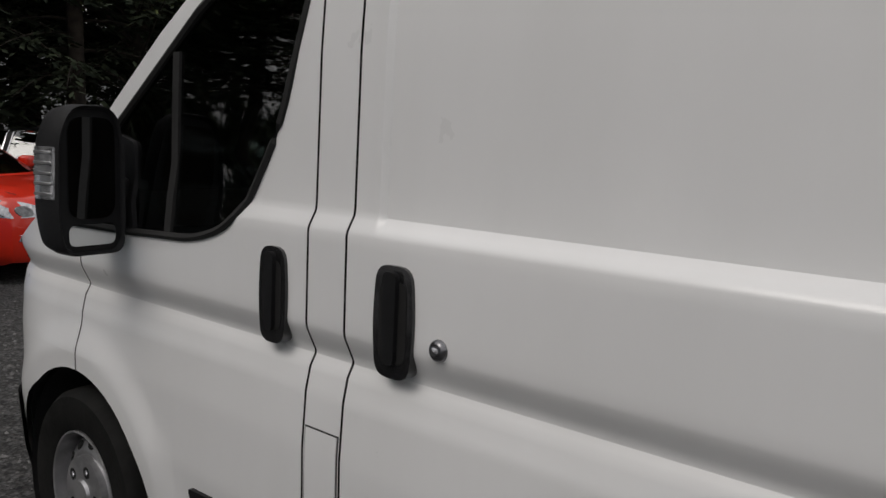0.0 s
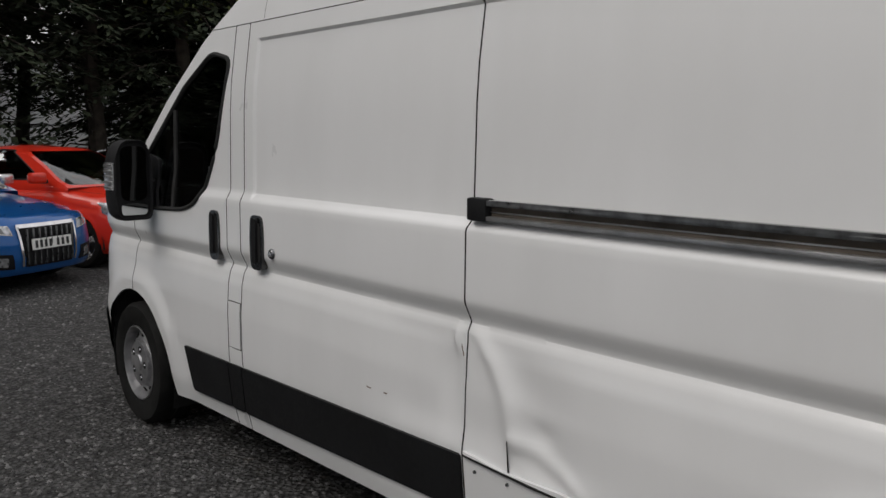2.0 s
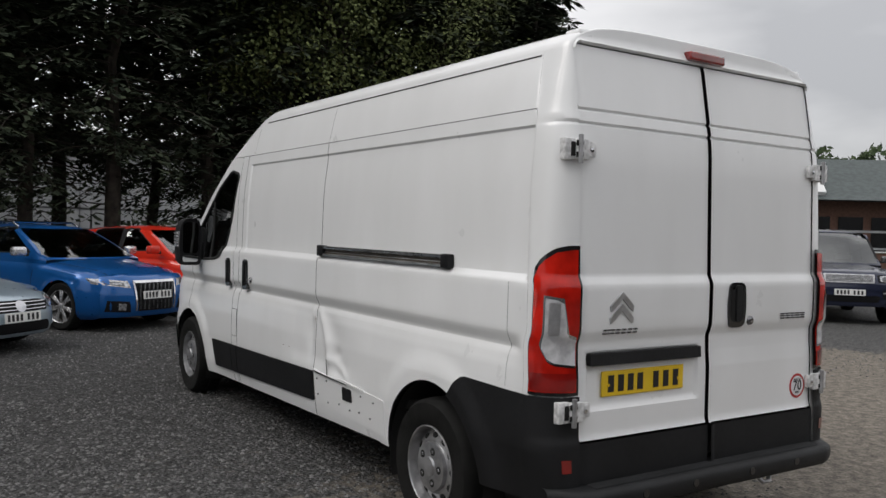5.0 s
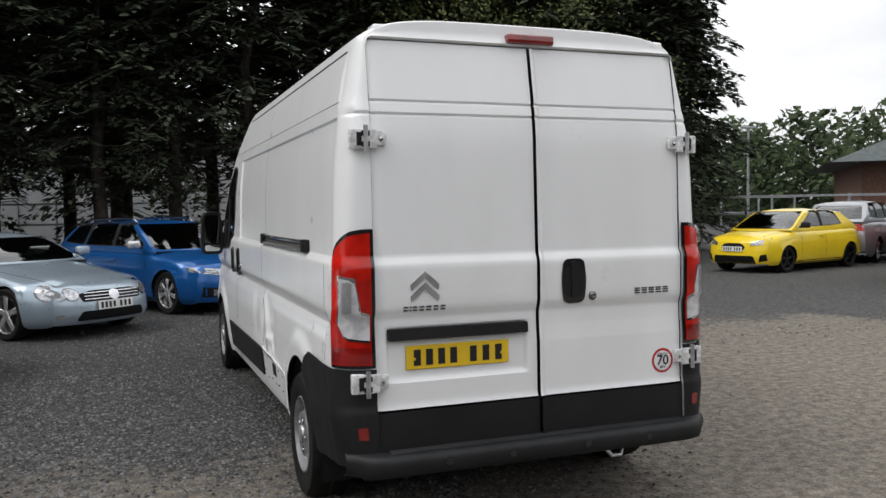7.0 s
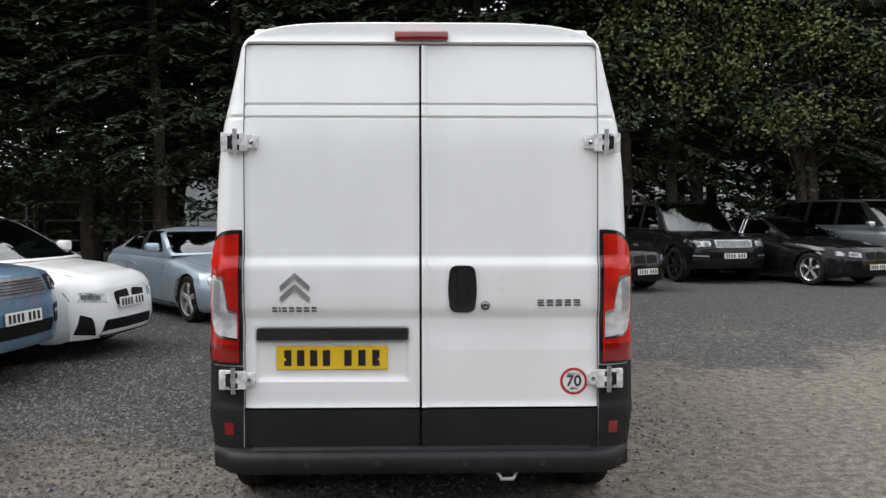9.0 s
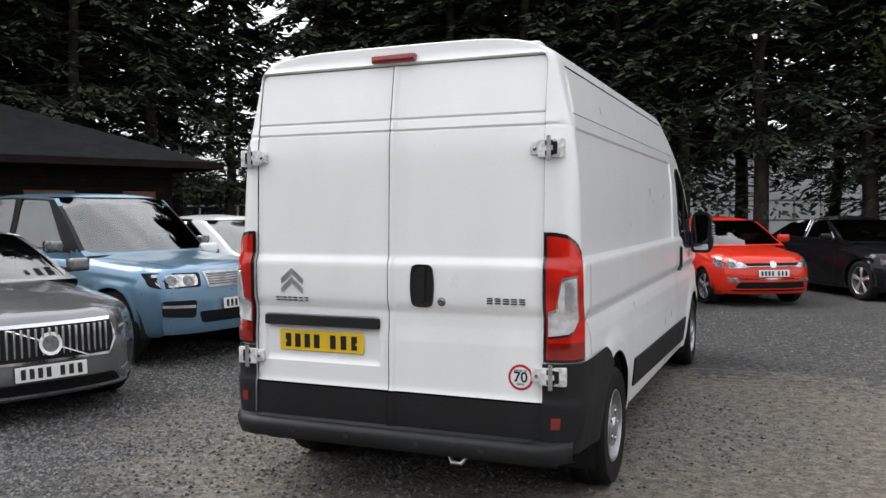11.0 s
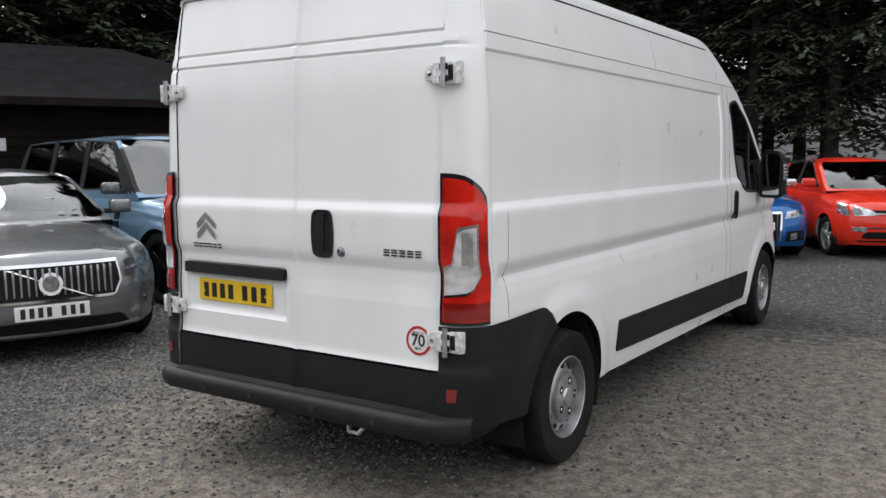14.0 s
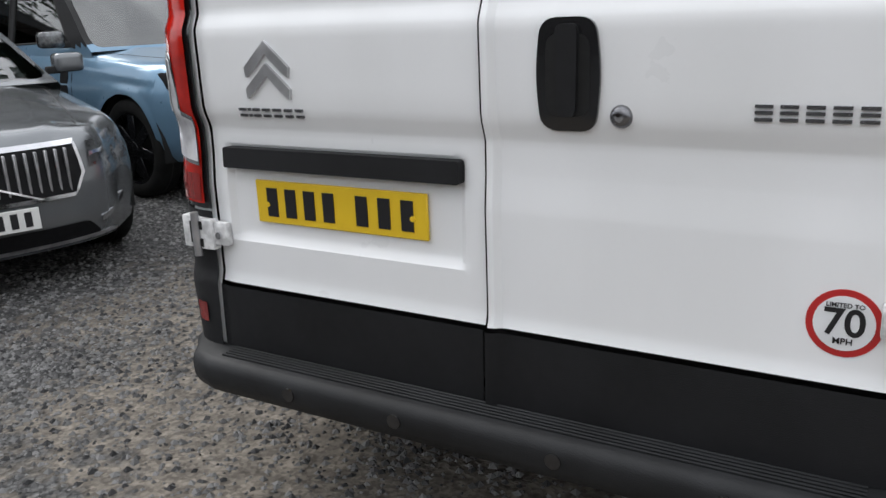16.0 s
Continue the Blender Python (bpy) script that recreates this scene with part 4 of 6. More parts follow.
# ---- cars ----
def car_body(sp, paint_mat, root):
    """Builds shell, glass house and wheels of a car; the origin is on the ground under the front axle, the nose looks along +y."""
    L, W, fo, wb, wr = sp["L"], sp["W"], sp["fo"], sp["wb"], sp["wheel"]
    tu, tz = zip(*sp["top"])
    low = sp.get("low", 0.2)
    arch_r = wr * 1.12

    def bottom(u):
        for c in (fo, fo + wb):
            if abs(u - c) < arch_r:
                return max(low, wr + math.sqrt(max(0, arch_r ** 2 - (u - c) ** 2)) * 0.98)
        return low + 0.035 * (1 - smoothstep(0.0, 0.2, u)) + 0.14 * smoothstep(L - 0.4, L, u)

    def half(u):
        return W / 2 * (1 - sp.get("nose", 0.2) * (1 - smoothstep(-0.05, 0.75, u)) ** 1.5 - 0.13 * smoothstep(L - 0.7, L + 0.03, u) ** 1.5)

    us = [0, 0.012, 0.035, 0.075, 0.13, 0.2, 0.28] + [0.4 + 0.12 * i for i in range(int((L - 0.8) / 0.12))] + [L - 0.34, L - 0.24, L - 0.15, L - 0.08, L - 0.03, L - 0.01, L]
    for c in (fo, fo + wb):
        us += [c + arch_r * math.cos(math.pi * i / 18) for i in range(19)] + [c - arch_r - 0.01, c + arch_r + 0.01]
    us = sorted({round(u, 3) for u in us if 0 <= u <= L})
    HF, XF = [0, 0.08, 0.25, 0.5, 0.72, 0.86, 0.95, 1.0], [0.90, 0.965, 0.99, 1.0, 0.992, 0.965, 0.93, 0.885]
    nose_top = lerp(0.08, tu, tz)

    def setback(u, q, z):
        """How far the nose sweeps back towards its corners, its lip and its bonnet edge."""
        k = 1 - smoothstep(0.0, 0.7, u)
        rel = (z - low) / (nose_top - low)
        return k * (sp.get("bow", 0.1) * q ** 2 + 0.13 * q ** 6 + sp.get("rake", 0.1) * lerp(rel, [0, 0.12, 0.3, 0.55, 0.8, 1.0, 1.1], [0.9, 0.3, 0.0, 0.08, 0.4, 0.95, 1.1]))

    rows = []
    for u in us:
        b, t, h = bottom(u), lerp(u, tu, tz), half(u)
        crown = sp.get("crown", 0.07) * smoothstep(0, 0.3, u) * smoothstep(0, 0.3, L - u) + 0.01
        sh = t - crown
        b = min(b, sh - 0.02)
        side = []
        for k in range(15):
            z = b + (sh - b) * k / 14
            f = lerp((z - low) / (sh - low), HF, XF)
            for c in (fo, fo + wb):
                d = math.hypot(u - c, z - wr) - arch_r
                f += 0.012 * (1 - smoothstep(0.0, 0.07, max(0, d)))
            # waist crease
            f -= 0.008 * math.exp(-(((z - low) / (sh - low) - 0.8) / 0.03) ** 2)
            side.append((h * f, z))
        tops = []
        for k in range(1, 8):
            f = 1 - k / 8
            ridge = 0.014 * math.exp(-((f - 0.62) / 0.1) ** 2) if u < sp["gh"][0] else 0
            tops.append((h * 0.885 * f, sh + crown * (1 - f ** 2.2) + ridge))
        ring = [(x, z) for x, z in side + tops] + [(0, sh + crown)]
        full = [(-x, z) for x, z in ring] + [(x, z) for x, z in ring[-2::-1]]
        stern = 0.1 * smoothstep(L - 0.6, L, u)
        rows.append([Vector((x, fo - u - setback(u, abs(x / h), z) + stern * (x / h) ** 2, z)) for x, z in full])
        if u == 0:
            face_rows = [[Vector((x * q, fo - setback(0, abs(x * q / h), z), z)) for q in np.linspace(-1, 1, 17)] for x, z in ring[:-1]]
    bm = grid_mesh(rows)
    bm.verts.ensure_lookup_table()
    bm.faces.new([bm.verts[len(bm.verts) - len(rows[0]) + i] for i in range(len(rows[0]))])
    grid_mesh(face_rows, bm)
    bmesh.ops.remove_doubles(bm, verts=bm.verts[:], dist=1e-4)
    bmesh.ops.recalc_face_normals(bm, faces=bm.faces[:])
    tree = tree_of(bm)
    body = part("body", bm, paint_mat, root, smooth=50)
    # glass house
    u0, u1, u2, u3, zr, zr2 = sp["gh"]
    lean = sp.get("lean", 0.22)
    belt = lambda u: lerp(u, tu, tz) - 0.05
    rows = []
    gu = [u0 + (u1 - u0) * i / 8 for i in range(8)] + [u1 + (u2 - u1) * i / 10 for i in range(10)] + [u2 + (u3 - u2) * i / 8 for i in range(9)]
    for u in gu:
        zb = belt(u)
        zt = lerp(u, [u0, u1, u1 + (u2 - u1) * 0.35, u2, u3], [belt(u0) + 0.03, zr - 0.035, zr, zr2, belt(u3) + 0.03])
        if u0 < u < u1:
            zt += 0.02 * math.sin(math.pi * (u - u0) / (u1 - u0))
        hb = half(u) * 0.9
        hw = lambda z: hb * (1 - lean * (z - zb) / (zr - zb))
        zs = zt - min(0.07, (zt - zb) * 0.4)
        side = [(hw(zb), zb - 0.07)] + [(hw(zb + (zs - zb) * k / 6), zb + (zs - zb) * k / 6) for k in range(7)]
        xs = side[-1][0]
        tops = [(xs * (1 - k / 6), zs + (zt - zs) * (1 - (1 - k / 6) ** 2.4)) for k in range(1, 7)]
        ring = side + tops
        bowed = []
        for x, z in ring:   # the screens bow outwards in plan
            k = 1 - (x / hb) ** 2
            dy = 0.16 * k * (1 - smoothstep(u0, u1 + 0.2, u)) - 0.1 * k * smoothstep(u2 - 0.1, u3, u)
            bowed.append((x, fo - u + dy, z))
        rows.append([Vector((-x, y, z)) for x, y, z in bowed] + [Vector((x, y, z)) for x, y, z in bowed[-2::-1]])
    gm = grid_mesh(rows)
    gtree = tree_of(gm)
    mid = fo - (u1 + u2) / 2
    zb = belt((u1 + u2) / 2)
    holes = []
    for sd, plane in ((-1, "left"), (1, "right")):
        for poly in sp["windows"]:
            pts = rounded([(fo - u, zb + (zr - zb) * h) for u, h in poly], 0.04, 3)
            cut_hole(gm, pts, plane, lambda c: c.x * sd > 0.15)
            holes.append((pts, plane, "side_window"))
    hb0, zs0, zs1 = half(u0) * 0.9, belt(u0) + 0.05, zr - 0.075
    fw = rounded([(-hb0 * 0.94, zs0), (hb0 * 0.94, zs0), (hb0 * (1 - lean) * 0.96, zs1), (-hb0 * (1 - lean) * 0.96, zs1)], 0.06, 3)
    cut_hole(gm, fw, "front", lambda c: c.y > mid + 0.2)
    holes.append((fw, "front", "windscreen"))
    zr3 = belt(u3) + 0.09
    bw = rounded([(-hb0 * 0.82, zr3), (hb0 * 0.82, zr3), (hb0 * (1 - lean) * 0.9, zr2 - 0.1), (-hb0 * (1 - lean) * 0.9, zr2 - 0.1)], 0.06, 3)
    cut_hole(gm, bw, "rear", lambda c: c.y < mid - 0.2)
    holes.append((bw, "rear", "rear_window"))
    shell = part("roof_shell", gm, paint_mat, root, smooth=45)
    shell.data.materials.append(BLACK_PLASTIC)
    w0, w1 = fo - sp["windows"][0][2][0] + 0.03, fo - sp["windows"][-1][1][0] - 0.03
    for f in shell.data.polygons:   # dark pillars between the side windows, or under a floating roof
        rel = (f.center.z - zb) / (zr - zb)
        if (w1 < f.center.y < w0 and 0.13 < rel < 0.87 and abs(f.normal.x) > 0.5) or (sp.get("pillars") and 0.05 < rel < 0.9 and f.normal.z < 0.75):
            f.material_index = 1
    front_edge = min(0.16 + 0.4 * sp.get("rake", 0.1), u0 * 0.3)
    for sg in (-1, 1):
        part("bonnet_seam", patch(tree, [(sg * hb0 * 0.86, fo - u0 + 0.05), (sg * (hb0 * 0.86 + 0.006), fo - u0 + 0.05), (sg * (hb0 * 0.7 + 0.006), fo - front_edge - 0.14), (sg * hb0 * 0.7, fo - front_edge - 0.14)], "top", 0.0015, 0.003, 0.1), RUBBER, root)
    for pts, plane, nm in holes:
        cx, cy = sum(p[0] for p in pts) / len(pts), sum(p[1] for p in pts) / len(pts)
        part(nm, patch(gtree, [(cx + (a - cx) * 1.03, cy + (b - cy) * 1.03) for a, b in pts], plane, -0.004, 0.003, 0.12), CAR_GLASS, root)
        if nm == "side_window":
            ring = [gtree.ray_cast(PLANES[plane][0](a, b), PLANES[plane][1])[0] for a, b in pts]
            if all(r is not None for r in ring):
                part("window_trim", tube(ring + ring[:1], 0.009, 5), sp.get("trim", RUBBER), root)
    # cabin
    part("cabin_floor", patch(tree, [(-hb0 * 0.93, fo - u0 - 0.05), (hb0 * 0.93, fo - u0 - 0.05), (hb0 * 0.93, fo - u3 + 0.05), (-hb0 * 0.93, fo - u3 + 0.05)], "top", 0.006, 0.004, 0.4), CLOTH, root)
    for dx in (-0.36, 0.36):
        for uu in (u1 + 0.45, u1 + 1.35):
            if uu < u2 - 0.1:
                st_ = part("seat_back", box(dx - 0.22, dx + 0.22, fo - uu - 0.06, fo - uu + 0.06, zb - 0.2, zb + 0.18, 0.05, 2), CLOTH, root)
                part("headrest", box(dx - 0.12, dx + 0.12, fo - uu - 0.05, fo - uu + 0.05, zb + 0.2, zb + 0.36, 0.03, 2), CLOTH, st_)
    ang = 2 * math.pi / 16
    sw = part("steering_wheel", tube([(0.17 * math.cos(a * ang), 0, 0.17 * math.sin(a * ang)) for a in range(17)], 0.014, 6), RUBBER, root)
    sw.matrix_local = pose(0.36, fo - u1 + 0.1, zb + 0.06, -25)
    # wheels
    for y, nm in ((0.0, "front_wheel"), (-wb, "rear_wheel")):
        for sd in (-1, 1):
            wheel(nm, wr, 0.21, wr * sp.get("rim", 0.7), sp.get("spoke", "single"), root, Matrix.Translation((sd * (W / 2 - 0.125), y, wr)) @ Matrix.Rotation(0 if sd > 0 else math.pi, 4, "Z"), sp.get("n", 5), sp.get("rim_mat", ALLOY))
            part("wheel_arch", grid_mesh([[(sd * x, y + arch_r * 0.985 * math.cos(a), wr + arch_r * 0.985 * math.sin(a)) for x in (W / 2 - 0.4, W / 2 - 0.03)] for a in np.linspace(-0.2, math.pi + 0.2, 16)]), DARK, root)
    # mirrors, handles, door seams
    for sd, plane in ((-1, "left"), (1, "right")):
        um = u0 + (u1 - u0) * 0.42
        mr = part("door_mirror", box(-0.1, 0.1, -0.06, 0.06, -0.065, 0.065, 0.04, 3), sp.get("mirror", paint_mat), root)
        mr.matrix_local = pose(sd * (W / 2 + 0.07), fo - um, belt(um) + 0.12, 0, 0, -sd * 10)
        part("mirror_face", box(-0.085, 0.085, -0.066, -0.056, -0.05, 0.05, 0.01, 2), MIRROR, mr)
        part("mirror_stalk", box(*sorted((sd * (W / 2 - 0.08), sd * (W / 2 + 0.02))), fo - um - 0.03, fo - um + 0.03, belt(um) + 0.05, belt(um) + 0.1, 0.015, 2), RUBBER, root)
        for uh in sp["handles"]:
            part("door_handle", patch(tree, rounded(rect(fo - uh - 0.1, fo - uh + 0.1, zb - 0.17, zb - 0.14), 0.012, 2), plane, 0.022, 0.02, 0.3), sp.get("handle_mat", paint_mat), root)
        for us_ in sp["seams"]:
            part("door_seam", patch(tree, rect(fo - us_ - 0.003, fo - us_ + 0.003, low + 0.1, belt(us_) - 0.03), plane, 0.0015, 0.003, 0.12), RUBBER, root)
        part("sill_trim", patch(tree, rect(fo - fo - wb + arch_r + 0.03, fo - fo - arch_r - 0.03, low + 0.012, low + 0.08), plane, 0.006, 0.012, 0.3), sp.get("sill", RUBBER), root)
    return body, tree


def nose_part(root, tree, name, outline, mat, off=0.008, thick=0.02, mirrored=False, label="", plane="front", cell=0.09):
    made = None
    for sg in ((1, -1) if mirrored else (1,)):
        made = part(name, patch(tree, [(sg * a, b) for a, b in outline], plane, off, thick, cell), mat, root, label)
    return made


def car(name, x, y, theta, sp, paint_mat, label, plate=WHITE_PLATE):
    root = thing(name, pose(x, y, 0, 0, 0, 180 + theta), label, sp.get("cat", "car"), "cars on the forecourt")
    body, tree = car_body(sp, paint_mat, root)
    for item in sp["nose_parts"]:
        nose_part(root, tree, *item)
    slats = sp.get("slats")
    if slats:
        kind, x0, x1, z0, z1, n, mat = slats
        for i in range(n):
            f = (i + 0.5) / n
            o = rect(x0 + (x1 - x0) * f - 0.008, x0 + (x1 - x0) * f + 0.008, z0, z1) if kind == "v" else rect(x0, x1, z0 + (z1 - z0) * f - 0.005, z0 + (z1 - z0) * f + 0.005)
            if kind == "v":
                xm = x0 + (x1 - x0) * f
                hy = tree.ray_cast(Vector((xm, 8, (z0 + z1) / 2)), Vector((0, -1, 0)))[0].y
                part("grille_bar", box(xm - 0.007, xm + 0.007, hy, hy + 0.026, z0, z1, 0.003, 1), mat, root)
            else:
                nose_part(root, tree, "grille_bar", o, mat, 0.02, 0.014)
    o = Vector((0, 8, sp["plate_z"]))
    hit = tree.ray_cast(o, Vector((0, -1, 0)))[0]
    plate_bars(root, pose(sp.get("plate_x", 0), hit.y + 0.022, sp["plate_z"], sp.get("plate_tilt", -4), 0, 180), plate)
    for item in sp.get("tail_parts", DEFAULT_TAIL(sp)):
        nose_part(root, tree, *item[:4], plane="rear", mirrored=item[4])
    hr = tree.ray_cast(Vector((0, -8, 0.62)), Vector((0, 1, 0)))[0]
    plate_bars(root, pose(0, hr.y - 0.012, 0.62), YELLOW_PLATE)
    if sp.get("card", True):   # price card behind the screen
        u0, u1 = sp["gh"][0], sp["gh"][1]
        c = part("price_card", box(-0.15, 0.15, -0.002, 0.002, -0.1, 0.1), PAPER, root, "white price card behind the windscreen", smooth=0)
        c.matrix_local = pose(-0.25, sp["fo"] - u0 - (u1 - u0) * 0.42, lerp(u0, *zip(*sp["top"])) + 0.12, -55, 0, 0)
    if sp.get("rails"):
        u1, u2 = sp["gh"][1], sp["gh"][2]
        for sd in (-1, 1):
            part("roof_rail", tube([(sd * 0.52, sp["fo"] - u1 - 0.15, sp["gh"][4] - 0.06), (sd * 0.53, sp["fo"] - u1 - 0.3, sp["gh"][4] + 0.015), (sd * 0.53, sp["fo"] - u2 + 0.2, sp["gh"][4] + 0.01), (sd * 0.52, sp["fo"] - u2, sp["gh"][5] - 0.06)], 0.016, 8), CHROME, root)
    if sp.get("vent"):
        for plane in ("left", "right"):
            part("side_vent", patch(tree, rounded(rect(sp["fo"] - 1.78, sp["fo"] - 1.66, 0.62, 1.0), 0.015, 2), plane, 0.006, 0.012, 0.1), BLACK_MESH, root, "dark slatted side vent")
    return root


def DEFAULT_TAIL(sp):
    w = sp["W"] / 2
    zt = lerp(sp["L"] - 0.2, *zip(*sp["top"]))
    return [("tail_lamp", [(w * 0.5, zt - 0.26), (w * 0.82, zt - 0.28), (w * 0.84, zt - 0.1), (w * 0.52, zt - 0.12)], RED_LENS, 0.01, True)]


HATCH_WIN = [[(1.42, 0.16), (1.95, 0.86), (2.18, 0.88), (2.2, 0.13)], [(2.27, 0.13), (2.26, 0.88), (2.85, 0.85), (3.05, 0.2)]]
ESTATE_WIN = [[(1.62, 0.16), (2.2, 0.86), (2.5, 0.88), (2.52, 0.13)], [(2.59, 0.13), (2.58, 0.88), (3.35, 0.87), (3.45, 0.14)], [(3.52, 0.15), (3.44, 0.86), (3.85, 0.82), (4.2, 0.22)]]
SUV_WIN = [[(1.75, 0.1), (2.13, 0.84), (2.65, 0.88), (2.7, 0.07)], [(2.78, 0.07), (2.74, 0.88), (3.5, 0.88), (3.6, 0.07)], [(3.68, 0.08), (3.6, 0.87), (4.3, 0.84), (4.55, 0.15)]]
SALOON_WIN = [[(1.85, 0.15), (2.35, 0.84), (2.75, 0.88), (2.78, 0.12)], [(2.86, 0.12), (2.84, 0.88), (3.4, 0.82), (3.85, 0.2)]]
COUPE_WIN = [[(1.95, 0.15), (2.36, 0.82), (2.68, 0.84), (2.72, 0.13)], [(2.79, 0.13), (2.76, 0.84), (3.15, 0.78), (3.5, 0.2)]]
BLACK_MESH = surface("black_grille_mesh", (0.006, 0.006, 0.007), 0.6, 0, 0.3, 30, spec=0.2)
ALLOY = surface("bright_alloy", (0.68, 0.68, 0.69), 0.25, 0.75, 0.15, 12)
DARK_ALLOY = surface("black_alloy", (0.015, 0.015, 0.017), 0.25, 0.5, 0.2, 10)

BLUE = paint("metallic_blue_paint", (0.008, 0.095, 0.32), 0.35, 0.28)
RED = paint("bright_red_paint", (0.6, 0.028, 0.012), 0.0, 0.3)
ICE = paint("pale_silver_blue_paint", (0.38, 0.46, 0.53), 0.5, 0.28)
SKY = paint("light_metallic_blue_paint", (0.15, 0.26, 0.37), 0.4, 0.28)
GREY = paint("grey_metallic_paint", (0.18, 0.19, 0.2), 0.6, 0.26)
WHITE_CAR = paint("white_car_paint", (0.78, 0.78, 0.78), 0.0, 0.3)
BLACK_CAR = paint("black_car_paint", (0.006, 0.006, 0.007), 0.0, 0.2, 0.4)
YELLOW = paint("yellow_car_paint", (0.8, 0.58, 0.02), 0.0, 0.32)
SILVER_CAR = paint("silver_car_paint", (0.42, 0.43, 0.45), 0.55, 0.3)
DARK_RED = paint("dark_red_paint", (0.22, 0.025, 0.02), 0.3, 0.28)
SLATE_CAR = paint("slate_grey_paint", (0.2, 0.215, 0.235), 0.5, 0.28)
NAVY = paint("navy_paint", (0.02, 0.025, 0.05), 0.3, 0.25)

ESTATE = dict(L=4.7, W=1.84, fo=0.88, wb=2.81, wheel=0.33, spoke="twin", n=7, low=0.17, mirror=ALLOY, lean=0.24, nose=0.15,
    top=[(0, .68), (.02, .745), (.08, .785), (.4, .86), (.9, .93), (1.3, .985), (2.6, 1.0), (4.3, 1.02), (4.6, .98), (4.68, .8), (4.7, .65)],
    gh=(1.25, 2.1, 3.95, 4.6, 1.45, 1.41), windows=ESTATE_WIN, rails=True, handles=(2.45, 3.35), seams=(1.45, 2.55, 3.5), plate_z=0.50,
    nose_parts=[("grille", [(-.3, .28), (.3, .28), (.36, .68), (-.36, .68)], BLACK_MESH, 0.012, 0.03),
                ("grille_frame", [(-.35, .67), (.35, .67), (.375, .705), (-.375, .705)], CHROME, 0.018, 0.02), ("grille_side", [(.33, .29), (.355, .29), (.385, .69), (.36, .69)], CHROME, 0.018, 0.02, True),
                ("headlamp", [(.42, .60), (.80, .655), (.82, .735), (.45, .70)], CLEAR_LENS, 0.006, 0.02, True),
                ("headlamp_inner", [(.5, .625), (.72, .66), (.74, .70), (.52, .68)], LAMP_DARK, 0.009, 0.01, True),
                ("lower_intake", [(.42, .27), (.74, .29), (.72, .44), (.45, .42)], BLACK_MESH, 0.006, 0.02, True),
                ("fog_lamp", [(.5, .30), (.6, .31), (.6, .40), (.5, .39)], CLEAR_LENS, 0.012, 0.01, True)],
    slats=("v", -.33, .33, .3, .66, 9, LAMP_DARK))
HATCH = dict(L=3.97, W=1.68, fo=0.8, wb=2.47, wheel=0.3, spoke="single", n=5, low=0.18, lean=0.22,
    nose=0.13, top=[(0, .70), (.02, .78), (.1, .84), (.4, .905), (.8, .95), (1.1, 1.0), (3.5, 1.03), (3.85, .98), (3.95, .8), (3.97, .6)],
    gh=(1.0, 1.72, 3.15, 3.8, 1.46, 1.41), windows=HATCH_WIN, handles=(2.1,), seams=(1.3, 2.25), plate_z=0.55,
    nose_parts=[("grille", [(-.46, .655), (.46, .655), (.5, .715), (-.5, .715)], BLACK_MESH, 0.008, 0.02),
                ("headlamp", rounded([(.40, .645), (.74, .625), (.79, .66), (.78, .80), (.62, .775), (.46, .71)], .02, 2), CLEAR_LENS, 0.008, 0.02, True),
                ("headlamp_inner", ellipse(.64, .69, .055, .05, 14), LAMP_DARK, 0.012, 0.01, True), ("grille_line", [(-.46, .66), (.46, .66), (.46, .668), (-.46, .668)], CHROME, 0.014, 0.01),
                ("lower_lip", [(-.62, .262), (.62, .262), (.64, .285), (-.64, .285)], BLACK_MESH, 0.006, 0.012),
                ("lower_intake", rounded([(-.6, .31), (.6, .31), (.55, .41), (-.55, .41)], 0.04, 3), BLACK_MESH, 0.006, 0.02),
                ("chrome_lip", [(-.66, .455), (.66, .455), (.7, .475), (-.7, .475)], CHROME, 0.012, 0.014),
                ("fog_lamp", [(.54, .40), (.7, .415), (.68, .475), (.54, .465)], CLEAR_LENS, 0.014, 0.01, True),
                ("round_badge", ellipse(0, .69, .055, .055, 18), CHROME, 0.018, 0.015)])
